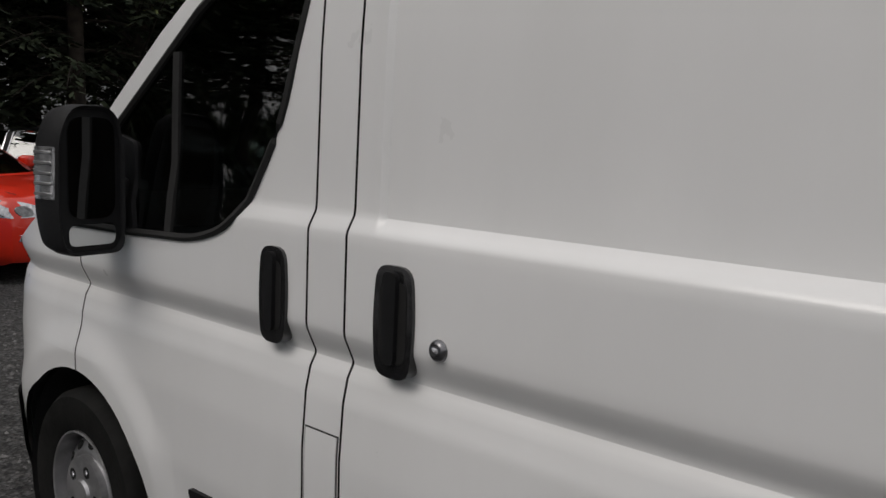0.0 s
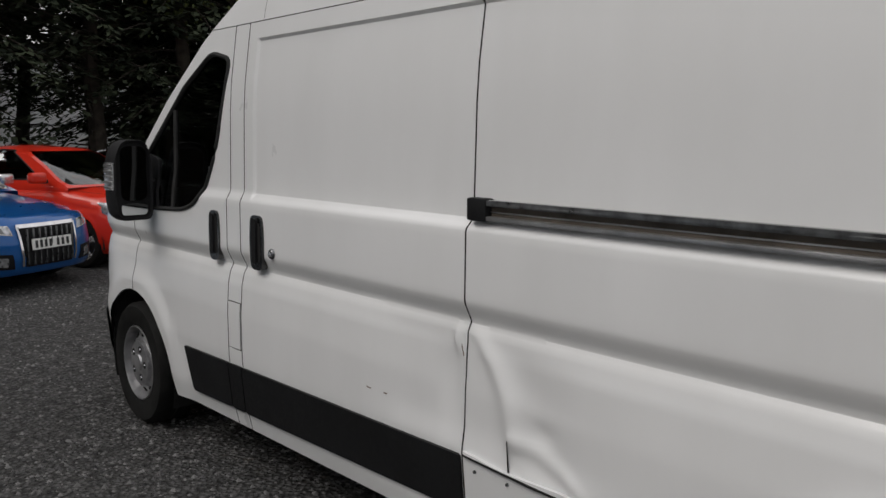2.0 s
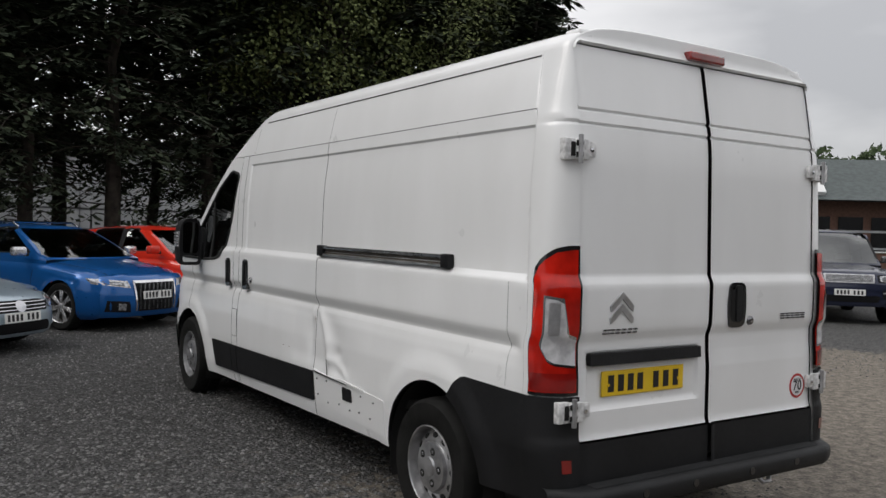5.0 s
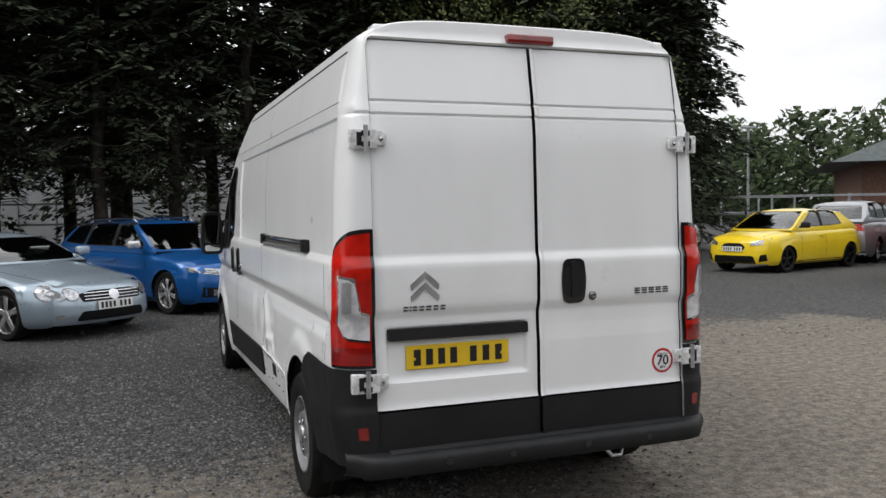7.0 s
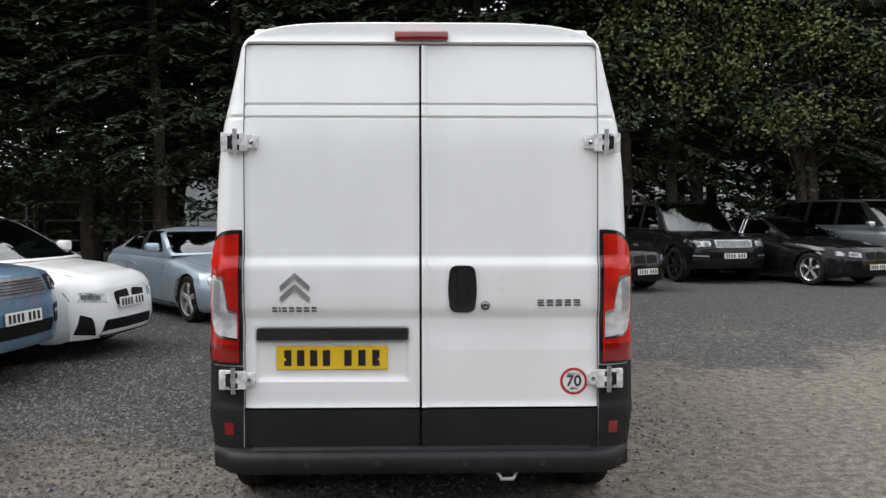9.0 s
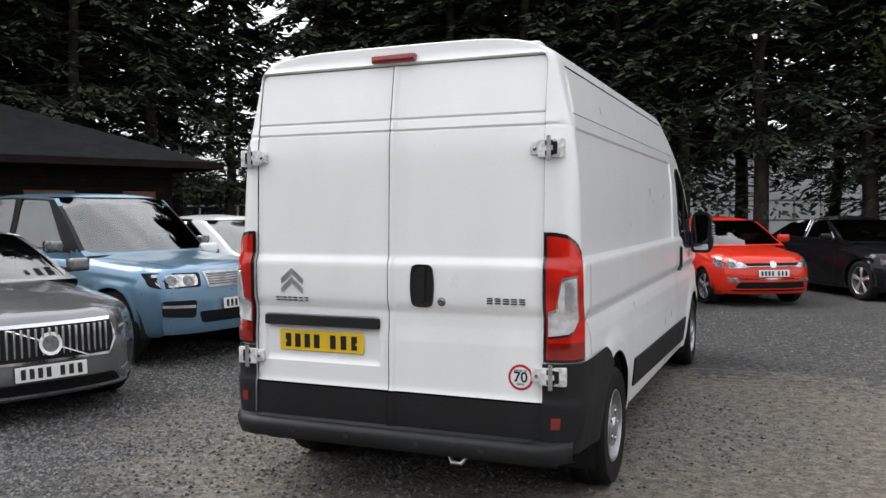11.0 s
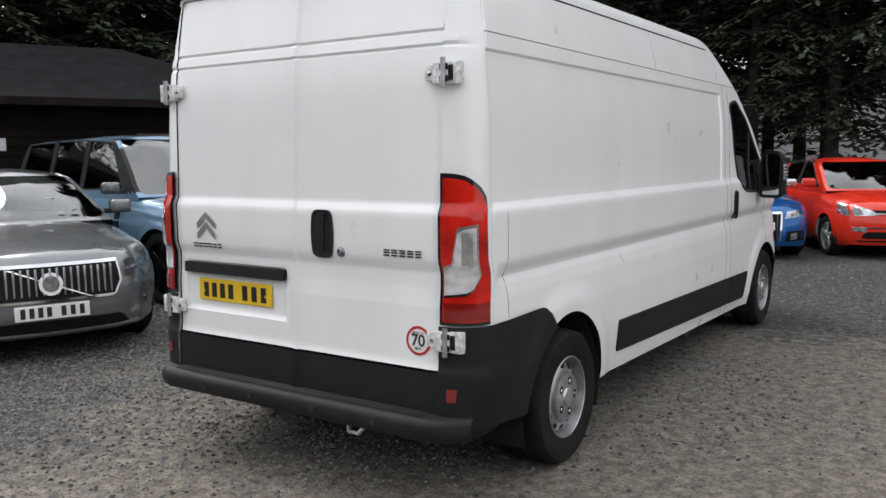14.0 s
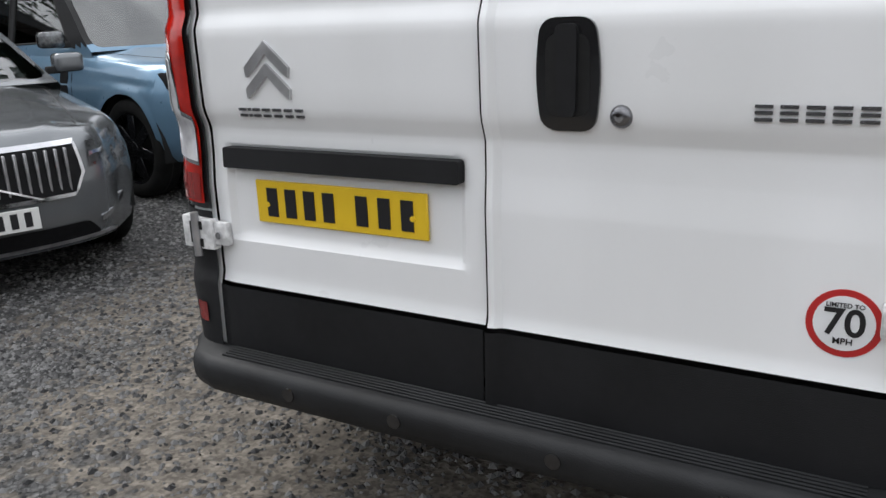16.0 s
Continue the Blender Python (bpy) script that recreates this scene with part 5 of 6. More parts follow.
ROADSTER = dict(L=4.53, W=1.83, rake=0.13, fo=0.92, wb=2.56, wheel=0.325, rim=0.74, spoke="single", n=5, low=0.16, lean=0.24, nose=0.24,
    top=[(0, .60), (.02, .65), (.1, .685), (.4, .745), (.9, .82), (1.5, .92), (1.7, .95), (4.0, .95), (4.35, .9), (4.5, .75), (4.53, .6)],
    gh=(1.6, 2.3, 3.15, 3.95, 1.315, 1.27), windows=COUPE_WIN, handles=(2.9,), seams=(1.75, 3.1), plate_z=0.42,
    nose_parts=[("grille", rounded([(-.42, .475), (.42, .475), (.46, .57), (.3, .605), (-.3, .605), (-.46, .57)], .02, 2), BLACK_MESH, 0.01, 0.02),
                ("headlamp_surround", ellipse(.68, .585, .118, .1, 20), LAMP_DARK, 0.005, 0.02, True), ("headlamp_surround", ellipse(.53, .57, .085, .08, 20), LAMP_DARK, 0.006, 0.02, True),
                ("headlamp", ellipse(.68, .585, .105, .088, 20), CLEAR_LENS, 0.01, 0.02, True),
                ("headlamp", ellipse(.53, .57, .072, .068, 20), CLEAR_LENS, 0.013, 0.02, True),
                ("headlamp_inner", ellipse(.68, .585, .05, .045, 14), LAMP_DARK, 0.016, 0.01, True),
                ("lower_intake", rounded([(-.5, .24), (.5, .24), (.44, .36), (-.44, .36)], .04, 3), BLACK_MESH, 0.006, 0.02),
                ("fog_lamp", ellipse(.64, .30, .05, .03, 12), CLEAR_LENS, 0.01, 0.01, True),
                ("round_badge", ellipse(0, .54, .075, .065, 18), CHROME, 0.024, 0.015)],
    slats=("h", -.4, .4, .485, .6, 3, CHROME))
SUV = dict(cat="car", rake=0.06, L=5.0, W=1.98, fo=0.86, wb=2.92, wheel=0.385, rim=0.72, spoke="single", n=7, low=0.3, lean=0.16, nose=0.13, crown=0.05, rim_mat=DARK_ALLOY,
    top=[(0, .78), (.02, .93), (.08, 1.0), (.2, 1.04), (.9, 1.1), (1.35, 1.14), (4.6, 1.2), (4.9, 1.15), (4.97, .95), (5, .7)],
    gh=(1.38, 2.05, 4.4, 4.88, 1.83, 1.79), windows=SUV_WIN, vent=True, pillars=True, handles=(2.6, 3.6), seams=(1.6, 2.74, 3.7), plate_z=0.62, mirror=LAMP_DARK, sill=LAMP_DARK,
    nose_parts=[("grille", rounded([(-.42, .80), (.42, .80), (.44, .965), (-.44, .965)], .02, 2), SILVER, 0.01, 0.02),
                ("headlamp", rounded([(.5, .815), (.86, .80), (.89, .83), (.9, .96), (.48, .955)], .02, 2), BLACK_MESH, 0.006, 0.02, True),
                ("headlamp_lens", rounded([(.53, .83), (.85, .815), (.87, .94), (.52, .94)], .03, 2), CLEAR_LENS, 0.009, 0.012, True),
                ("headlamp_inner", ellipse(.62, .875, .055, .055, 14), LAMP_DARK, 0.012, 0.01, True),
                ("headlamp_inner", ellipse(.77, .885, .045, .045, 14), LAMP_DARK, 0.012, 0.01, True),
                ("lower_intake", rounded([(-.5, .44), (.5, .44), (.54, .56), (-.54, .56)], .03, 2), BLACK_MESH, 0.008, 0.02),
                ("bumper_vent", rounded([(.58, .5), (.86, .52), (.86, .68), (.56, .68)], .03, 2), BLACK_MESH, 0.008, 0.02, True),
                ("vent_bar", [(.58, .6), (.86, .61), (.86, .635), (.58, .63)], SILVER, 0.016, 0.01, True)],
    slats=("h", -.4, .4, .82, .95, 5, LAMP_DARK))
SALOON = dict(L=4.95, W=1.89, fo=0.9, wb=2.94, wheel=0.345, spoke="twin", n=5, low=0.17, lean=0.25, nose=0.23,
    top=[(0, .70), (.02, .78), (.07, .82), (.2, .85), (.8, .93), (1.45, 1.0), (3.9, 1.04), (4.6, 1.02), (4.88, .95), (4.95, .6)],
    gh=(1.45, 2.3, 3.55, 4.35, 1.45, 1.38), windows=SALOON_WIN, handles=(2.7, 3.6), seams=(1.65, 2.82, 3.8), plate_z=0.405, trim=CHROME,
    nose_parts=[("grille", rounded([(-.46, .485), (.46, .485), (.52, .59), (.5, .735), (-.5, .735), (-.52, .59)], .03, 2), BLACK_MESH, 0.012, 0.025),
                ("grille_frame", [(-.5, .735), (.5, .735), (.515, .76), (-.515, .76)], CHROME, 0.02, 0.02),
                ("grille_frame", [(-.46, .475), (.46, .475), (.47, .495), (-.47, .495)], CHROME, 0.02, 0.02),
                ("headlamp", [(.57, .60), (.84, .64), (.85, .76), (.58, .735)], LAMP_DARK, 0.006, 0.02, True),
                ("lamp_blade", [(.58, .66), (.82, .685), (.82, .70), (.58, .68)], CLEAR_LENS, 0.012, 0.012, True),
                ("lower_intake", rounded([(-.6, .24), (.6, .24), (.52, .33), (-.52, .33)], .03, 2), BLACK_MESH, 0.006, 0.02),
                ("intake_trim", [(.6, .30), (.82, .37), (.82, .395), (.6, .33)], CHROME, 0.01, 0.012, True),
                ("lip_trim", [(-.7, .225), (.7, .225), (.72, .245), (-.72, .245)], SILVER, 0.012, 0.014),
                ("badge_bar", [(-.3, .49), (-.275, .49), (.3, .73), (.275, .73)], CHROME, 0.03, 0.01), ("grille_side", [(.46, .485), (.475, .485), (.535, .59), (.515, .745), (.5, .745), (.515, .59)], CHROME, 0.02, 0.02, True),
                ("round_badge", ellipse(0, .61, .085, .085, 20), CHROME, 0.034, 0.015), ("badge_core", ellipse(0, .61, .06, .06, 18), LAMP_DARK, 0.038, 0.008)],
    slats=("v", -.47, .47, .5, .725, 19, SILVER))


def scaled(base, L, W, zf, **kw):
    """The same kind of car at another length, width and height."""
    f, g = L / base["L"], W / base["W"]
    d = dict(base)
    d.update(L=L, W=W, fo=base["fo"] * f, wb=base["wb"] * f, top=[(u * f, z * zf) for u, z in base["top"]],
             gh=tuple(v * f for v in base["gh"][:4]) + tuple(v * zf for v in base["gh"][4:]), windows=[[(u * f, h) for u, h in p] for p in base["windows"]],
             handles=tuple(v * f for v in base["handles"]), seams=tuple(v * f for v in base["seams"]), plate_z=base["plate_z"] * zf,
             nose_parts=[(i[0], [(a * g, b * zf) for a, b in i[1]], *i[2:]) for i in base["nose_parts"]])
    if "slats" in base:
        k, a, b, c, e, n, mt = base["slats"]
        d["slats"] = (k, a * g, b * g, c * zf, e * zf, n, mt)
    d.update(kw)
    return d


def front_axle(wx, wy, theta, half_track, side=1):
    """The front axle's middle, from the place of its right (1) or left (-1) wheel."""
    t = radians(theta)
    return wx + side * half_track * math.cos(t), wy + side * half_track * math.sin(t)


KIDNEY = [("kidney_grille", rounded([(.03, .56), (.27, .56), (.29, .70), (.05, .72)], .03, 2), BLACK_MESH, 0.014, 0.02, True),
          ("headlamp", [(.42, .60), (.78, .64), (.78, .73), (.42, .70)], CLEAR_LENS, 0.006, 0.02, True),
          ("headlamp_inner", [(.5, .63), (.7, .655), (.7, .70), (.5, .685)], LAMP_DARK, 0.01, 0.01, True),
          ("lower_intake", rounded([(-.5, .24), (.5, .24), (.45, .42), (-.45, .42)], .03, 2), BLACK_MESH, 0.006, 0.02),
          ("bumper_vent", [(.55, .27), (.76, .30), (.72, .5), (.62, .46)], BLACK_MESH, 0.006, 0.02, True)]
LEON_FACE = [("grille", rounded([(-.24, .50), (.24, .50), (.32, .60), (.2, .68), (-.2, .68), (-.32, .60)], .05, 3), BLACK_MESH, 0.01, 0.02),
             ("headlamp", [(.42, .62), (.76, .66), (.74, .80), (.44, .70)], CLEAR_LENS, 0.006, 0.02, True),
             ("lower_intake", rounded([(-.55, .22), (.55, .22), (.5, .40), (-.5, .40)], .04, 3), BLACK_MESH, 0.006, 0.02),
             ("fog_vent", [(.6, .26), (.76, .3), (.74, .44), (.64, .42)], BLACK_MESH, 0.006, 0.02, True)]

car("estate_car", *front_axle(-1.24, 9.95, 30, 0.78), 30, ESTATE, BLUE, "metallic blue estate car with silver mirrors and roof rails")
car("hatchback", *front_axle(0.66, 10.95, 30.6, 0.72), 30.6, HATCH, RED, "bright red small hatchback with chrome lower trim")
car("saloon_car", *front_axle(3.1, 12.3, 31, 0.8), 31, scaled(SALOON, 4.7, 1.8, 1.0, nose_parts=KIDNEY, slats=None), BLACK_CAR, "black saloon car parked under the conifers")
car("roadster", *front_axle(-3.22, 8.05, 40, 0.78), 40, ROADSTER, ICE, "pale silver-blue hardtop roadster with round headlamps")
car("crossover", -4.05, 5.6, 80, scaled(HATCH, 4.36, 1.82, 1.06, nose_parts=KIDNEY, low=0.2, wheel=0.34), WHITE_CAR, "white compact crossover with black kidney grilles")
car("luxury_suv", *front_axle(-4.5, 2.95, 82, 0.86), 82, SUV, SKY, "light metallic blue luxury SUV with black wheels")
car("executive_saloon", -3.95, 1.1, 70, SALOON, GREY, "dark grey executive saloon with upright chrome-barred grille")
car("hot_hatch", *front_axle(12.1, 11.6, -74.6, 0.75, -1), -74.6, scaled(HATCH, 4.3, 1.77, 1.0, nose_parts=LEON_FACE, rim_mat=DARK_ALLOY, mirror=BLACK_PLASTIC, sill=BLACK_MESH), YELLOW, "bright yellow sporty hatchback with black wheels")
car("sport_suv", 6.4, 14.6, 12, scaled(SUV, 4.85, 1.97, 0.97), BLACK_CAR, "black sports SUV parked nose out")
car("saloon_car", *front_axle(8.11, 13.5, 28, 0.8), 28, scaled(SALOON, 4.9, 1.87, 1.0, nose_parts=KIDNEY, slats=None), BLACK_CAR, "black executive saloon with silver alloy wheels")
car("off_roader", *front_axle(11.2, 15.4, 30, 0.8), 30, scaled(SUV, 4.8, 1.9, 1.02, vent=False, rim_mat=SILVER, mirror=ALLOY), SLATE_CAR, "slate-grey large off-road car")
car("people_carrier", 18.45, 15.0, 118, scaled(ESTATE, 4.5, 1.8, 1.13, rails=False), SILVER_CAR, "silver people carrier parked facing away")
car("compact_suv", 18.5, 12.9, 128, scaled(SUV, 4.4, 1.9, 0.9), DARK_RED, "dark red compact SUV seen from behind")
car("sport_suv", *front_axle(11.1, 7.2, -45, 0.82), -45, scaled(SUV, 4.7, 1.95, 0.95), NAVY, "navy SUV with black grille")


# ---- trees ----
def conifer(seed, height, spread, bare):
    """Trunk with whorls of drooping branches that carry flat sprays of needles."""
    r = random.Random(seed)
    trunk = tube([(0.05 * r.uniform(-1, 1) * k, 0.05 * r.uniform(-1, 1) * k, height * k / 8 - (0.1 if k == 0 else 0)) for k in range(9)], [0.19 * (1 - k / 8.6) + 0.012 for k in range(9)], 9)
    boughs = bmesh.new()
    for _ in range(16):   # dead lower branches
        a, z0, ln = r.uniform(0, 2 * math.pi), r.uniform(1.0, bare + 0.3), r.uniform(0.5, 1.7)
        tube([(0, 0, z0), (math.cos(a) * ln * 0.5, math.sin(a) * ln * 0.5, z0 + 0.05), (math.cos(a + 0.15) * ln, math.sin(a + 0.15) * ln, z0 - 0.22 * ln)], [0.02, 0.013, 0.004], 4, boughs)
    verts, faces = [], []
    z = bare - 1.4
    while z < bare:
        a = r.uniform(0, 2 * math.pi)
        for _ in range(26):
            t = r.uniform(0.4, 1.7)
            b = a + r.uniform(-0.4, 0.4)
            cx, cy, cz = math.cos(b) * t, math.sin(b) * t, z - 0.15 * t + r.uniform(-0.2, 0.1)
            k = len(verts)
            s, q = r.uniform(0.12, 0.3), r.uniform(0.02, 0.05)
            dx, dy = math.cos(b + r.uniform(-1, 1)) * s, math.sin(b + r.uniform(-1, 1)) * s
            verts += [(cx, cy, cz), (cx + dx * 0.5 - dy * 0.2, cy + dy * 0.5 + dx * 0.2, cz - 0.2 * s + q), (cx + dx, cy + dy, cz - 0.4 * s), (cx + dx * 0.5 + dy * 0.2, cy + dy * 0.5 - dx * 0.2, cz - 0.2 * s - q)]
            faces.append((k, k + 1, k + 2, k + 3))
        z += 0.3
    z = bare
    while z < height * 0.99:
        f = (z - bare) / (height - bare)
        reach = spread * (1 - f) ** 0.75 * (0.7 + 0.3 * min(1, f * 6)) + 0.15
        for _ in range(r.randint(4, 6)):
            a = r.uniform(0, 2 * math.pi)
            ln = reach * r.uniform(0.6, 1.15)
            ca, sa = math.cos(a), math.sin(a)
            pts = []
            for k in range(5):
                t = k / 4
                pts.append((ca * ln * t, sa * ln * t, z + 0.12 * ln * t - 0.38 * ln * t * t))
            if f < 0.5 or r.random() < 0.4:
                tube(pts, [0.03 * (1 - f * 0.7), 0.024, 0.017, 0.011, 0.005], 4, boughs)
            n = max(10, int(ln * 30))
            for i in range(n):
                t = r.uniform(0.22, 1.05)
                px, py = ca * ln * t, sa * ln * t
                pz = z + 0.12 * ln * t - 0.38 * ln * t * t
                w = (0.34 * (1.1 - t) + 0.1) * ln * 0.5
                off = r.uniform(-w, w)
                cx, cy, cz = px - sa * off, py + ca * off, pz - abs(off) * 0.35 + r.uniform(-0.1, 0.06)
                b = a + r.uniform(-1.0, 1.0) + (0.7 if off > 0 else -0.7)
                s, q = r.uniform(0.25, 0.55) * (0.5 + 0.75 * f), r.uniform(0.06, 0.12) * (0.45 + 0.9 * f)
                dx, dy, dz = math.cos(b) * s, math.sin(b) * s, -r.uniform(0.05, 0.6) * s
                ex, ey, ez = -math.sin(b) * q, math.cos(b) * q, r.uniform(-0.5, 0.5) * q
                k = len(verts)
                verts += [(cx, cy, cz), (cx + dx * 0.5 + ex, cy + dy * 0.5 + ey, cz + dz * 0.4 + ez), (cx + dx, cy + dy, cz + dz), (cx + dx * 0.5 - ex, cy + dy * 0.5 - ey, cz + dz * 0.4 - ez)]
                faces.append((k, k + 1, k + 2, k + 3))
        z += r.uniform(0.2, 0.34)
    return trunk, boughs, verts, faces


def leafy(seed, height, spread):
    r = random.Random(seed)
    trunk = tube([(0.1 * r.uniform(-1, 1) * k, 0.1 * r.uniform(-1, 1) * k, height * 0.75 * k / 6 - (0.1 if k == 0 else 0)) for k in range(7)], [0.16 * (1 - k / 7) + 0.02 for k in range(7)], 9)
    boughs = bmesh.new()
    verts, faces = [], []
    for _ in range(110):
        a, f = r.uniform(0, 2 * math.pi), r.uniform(0.32, 1.0)
        rad = spread * math.sin(math.pi * (0.12 + 0.8 * f)) ** 0.7 * r.uniform(0.35, 1.0)
        c = Vector((math.cos(a) * rad, math.sin(a) * rad, height * (0.1 + 0.88 * f)))
        tube([(0, 0, max(0.5, c.z - rad * 0.7)), (c.x * 0.5, c.y * 0.5, c.z - rad * 0.3), tuple(c)], [0.035, 0.022, 0.006], 4, boughs)
        for _ in range(150):
            p = c + Vector((r.gauss(0, 0.38), r.gauss(0, 0.38), r.gauss(0, 0.3)))
            d = Vector((r.gauss(0, 1), r.gauss(0, 1), r.gauss(-0.4, 0.7))).normalized()
            e = d.orthogonal().normalized()
            s, q = r.uniform(0.07, 0.15), r.uniform(0.025, 0.055)
            k = len(verts)
            verts += [tuple(p), tuple(p + d * s * 0.5 + e * q), tuple(p + d * s), tuple(p + d * s * 0.5 - e * q)]
            faces.append((k, k + 1, k + 2, k + 3))
    return trunk, boughs, verts, faces


def plant(name, made, m, leaf_mat, label, group):
    trunk, boughs, verts, faces = made
    root = thing(name, m, label, "tree", group)
    part("trunk", trunk, BARK, root)
    tagged(part("branch", boughs, BARK, root), kind="stuff")
    me = bpy.data.meshes.new("crown")
    me.from_pydata(verts, [], faces)
    me.materials.append(leaf_mat)
    crown = new("crown", me)
    crown.parent = root
    tagged(crown, kind="stuff")
    return root


rt = random.Random(11)
bushy = plant("conifer", conifer(4, 9.5, 3.0, 0.7), pose(11.8, 20.6, 0), NEEDLES, "low-branched dark conifer reaching the ground", "conifer belt")
for x_, y_ in ((13.7, 20.8), (16.0, 21.0), (8.6, 21.0), (5.6, 21.2)):
    copy_thing(bushy, pose(x_, y_, 0, 0, 0, x_ * 77))
kinds = [plant("conifer", conifer(1, 13.5, 2.9, 3.1), pose(-11.5, 18.8, 0), NEEDLES, "tall dark conifer with drooping branches and bare lower trunk", "conifer belt"),
         plant("conifer", conifer(2, 12.0, 2.6, 2.7), pose(-9.2, 19.4, 0), NEEDLES, "tall dark conifer with drooping branches and bare lower trunk", "conifer belt"),
         plant("conifer", conifer(3, 14.5, 3.1, 2.5), pose(-7.0, 18.6, 0), NEEDLES, "tall dark conifer with drooping branches and bare lower trunk", "conifer belt")]
spots = [(-5.0 + 2.15 * i + rt.uniform(-0.4, 0.4), 18.9 + rt.uniform(-0.7, 0.9)) for i in range(10)]
spots += [(-12.5 + 2.6 * i + rt.uniform(-0.6, 0.6), 22.4 + rt.uniform(-0.9, 0.9)) for i in range(12)]
spots += [(-14.0 - 0.9 * i + rt.uniform(-0.4, 0.4), 17.2 - 2.1 * i) for i in range(9)]
spots += [(-20.5 - 0.9 * i + rt.uniform(-0.4, 0.4), 17.5 - 2.0 * i) for i in range(9)]
spots += [(-17.0 - 0.9 * i + rt.uniform(-0.4, 0.4), 18.2 - 2.6 * i) for i in range(7)]
spots += [(-13 + 2.3 * i + rt.uniform(-0.5, 0.5), 25.5) for i in range(6)]
for i, (x, y) in enumerate(spots):
    s = rt.uniform(0.88, 1.1)
    o = copy_thing(kinds[i % 3], pose(x, y, 0, 0, 0, rt.uniform(0, 360)))
    o.scale = (s, s, s)
leaf = plant("leafy_tree", leafy(7, 9.5, 2.8), pose(9.9, 18.2, 0), LEAVES, "bushy green broadleaf tree among conifers", "broadleaf trees")
copy_thing(leaf, pose(6.6, 18.6, 0.6, 0, 0, 130))

# ---- ground ----
gb = bmesh.new()
xs = sorted({-3000, -800, -250, -90, 90, 250, 800, 3000} | set(range(-40, 44, 4)))
rows_ = [[(x, y, 0.0) for x in xs] for y in xs]
grid_mesh(rows_, gb)
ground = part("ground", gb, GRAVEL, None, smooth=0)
tagged(ground, "grey gravel yard with brownish worn tracks", "ground", kind="structure")

# loose stones of the gravel
rs = random.Random(3)
verts, faces = [], []
OCT = [(1, 0, 0), (-1, 0, 0), (0, 1, 0), (0, -1, 0), (0, 0, 1), (0, 0, -0.4)]
OF = [(0, 2, 4), (2, 1, 4), (1, 3, 4), (3, 0, 4), (2, 0, 5), (1, 2, 5), (3, 1, 5), (0, 3, 5)]
count = 0
while count < 95000:
    a, d = rs.uniform(0, 2 * math.pi), 9.5 * rs.random() ** 0.7
    if count % 2:
        d *= 0.5
        x, y = -2.2 + d * math.cos(a), 0.4 + d * math.sin(a)
    else:
        x, y = -0.5 + d * math.cos(a), 0.5 + d * math.sin(a)
    patchy = noise.noise(Vector((x * 0.35, y * 0.35, 4.0)))
    worn = max(0.0, 1 - math.hypot((x - 4.0) * 0.12, (y + 0.5) * 0.11))
    if rs.random() > 0.9 + 0.6 * patchy - 1.25 * worn:
        continue
    s = 0.006 + 0.012 * rs.random() ** 2
    k = len(verts)
    c, sn = math.cos(a * 7), math.sin(a * 7)
    for vx, vy, vz in OCT:
        vx, vy, vz = vx * s * rs.uniform(0.7, 1.3), vy * s * rs.uniform(0.7, 1.3), vz * s * rs.uniform(0.5, 0.9)
        verts.append((x + c * vx - sn * vy, y + sn * vx + c * vy, vz + 0.001))
    faces += [tuple(k + i for i in f) for f in OF]
    count += 1
me = bpy.data.meshes.new("gravel_stones")
me.from_pydata(verts, [], faces)
me.materials.append(STONES)
tagged(new("gravel_stones", me), "loose grey gravel stones", "gravel", kind="stuff")

# ---- buildings ----
TIMBER = surface("dark_timber", (0.011, 0.0075, 0.006), 0.85, 0, 0.4, 3, 0.5, 60, spec=0.15)
FELT = surface("black_roof_felt", (0.016, 0.0165, 0.018), 0.95, 0, 0.3, 3, 0.6, 90, spec=0.1)
PINE = surface("orange_pine_door", (0.13, 0.055, 0.02), 0.6, 0, 0.3, 4)
CONCRETE = surface("pale_render", (0.6, 0.62, 0.63), 0.8, 0, 0.12, 1.2)
BRICK = surface("red_brown_brick", (0.16, 0.085, 0.06), 0.85, 0, 0.3, 8)
SLATE = surface("green_grey_roof", (0.07, 0.085, 0.085), 0.7, 0, 0.25, 4)
GALV = surface("galvanised_steel", (0.35, 0.36, 0.37), 0.45, 0.7, 0.2, 6)

cabin = thing("timber_cabin", pose(-10.0, 10.2, -0.15, 0, 0, -24), "low dark timber cabin with black felt roof", "building")
part("wall", box(-6, 0, -11, 0, 0, 2.8), TIMBER, cabin)
for i in range(16):
    part("cladding_board", box(0.0, 0.028, -11, 0, 0.02 + 0.172 * i, 0.18 + 0.172 * i, 0.008, 1), TIMBER, cabin)
rf = bmesh.new()
a = [rf.verts.new(p) for p in ((0.75, 0.75, 2.72), (0.75, -11.75, 2.72), (-6.75, -11.75, 2.72), (-6.75, 0.75, 2.72), (-2.6, -2.6, 4.05), (-2.6, -8.4, 4.05))]
for f in ((0, 1, 5, 4), (1, 2, 5), (2, 3, 4, 5), (3, 0, 4), (3, 2, 1, 0)):
    rf.faces.new([a[i] for i in f])
part("roof", rf, FELT, cabin, smooth=0)
part("fascia", box(0.74, 0.78, -11.78, 0.78, 2.62, 2.76), TIMBER, cabin)
part("fascia", box(-6.7, 0.78, 0.74, 0.78, 2.62, 2.76), TIMBER, cabin)
for y in (-6.5,):
    d = part("door", box(0.03, 0.07, y - 0.5, y + 0.5, 0.05, 2.1, 0.01), PINE, cabin)
    part("door_pane", box(0.07, 0.075, y - 0.32, y + 0.32, 1.15, 1.95), CAR_GLASS, d)
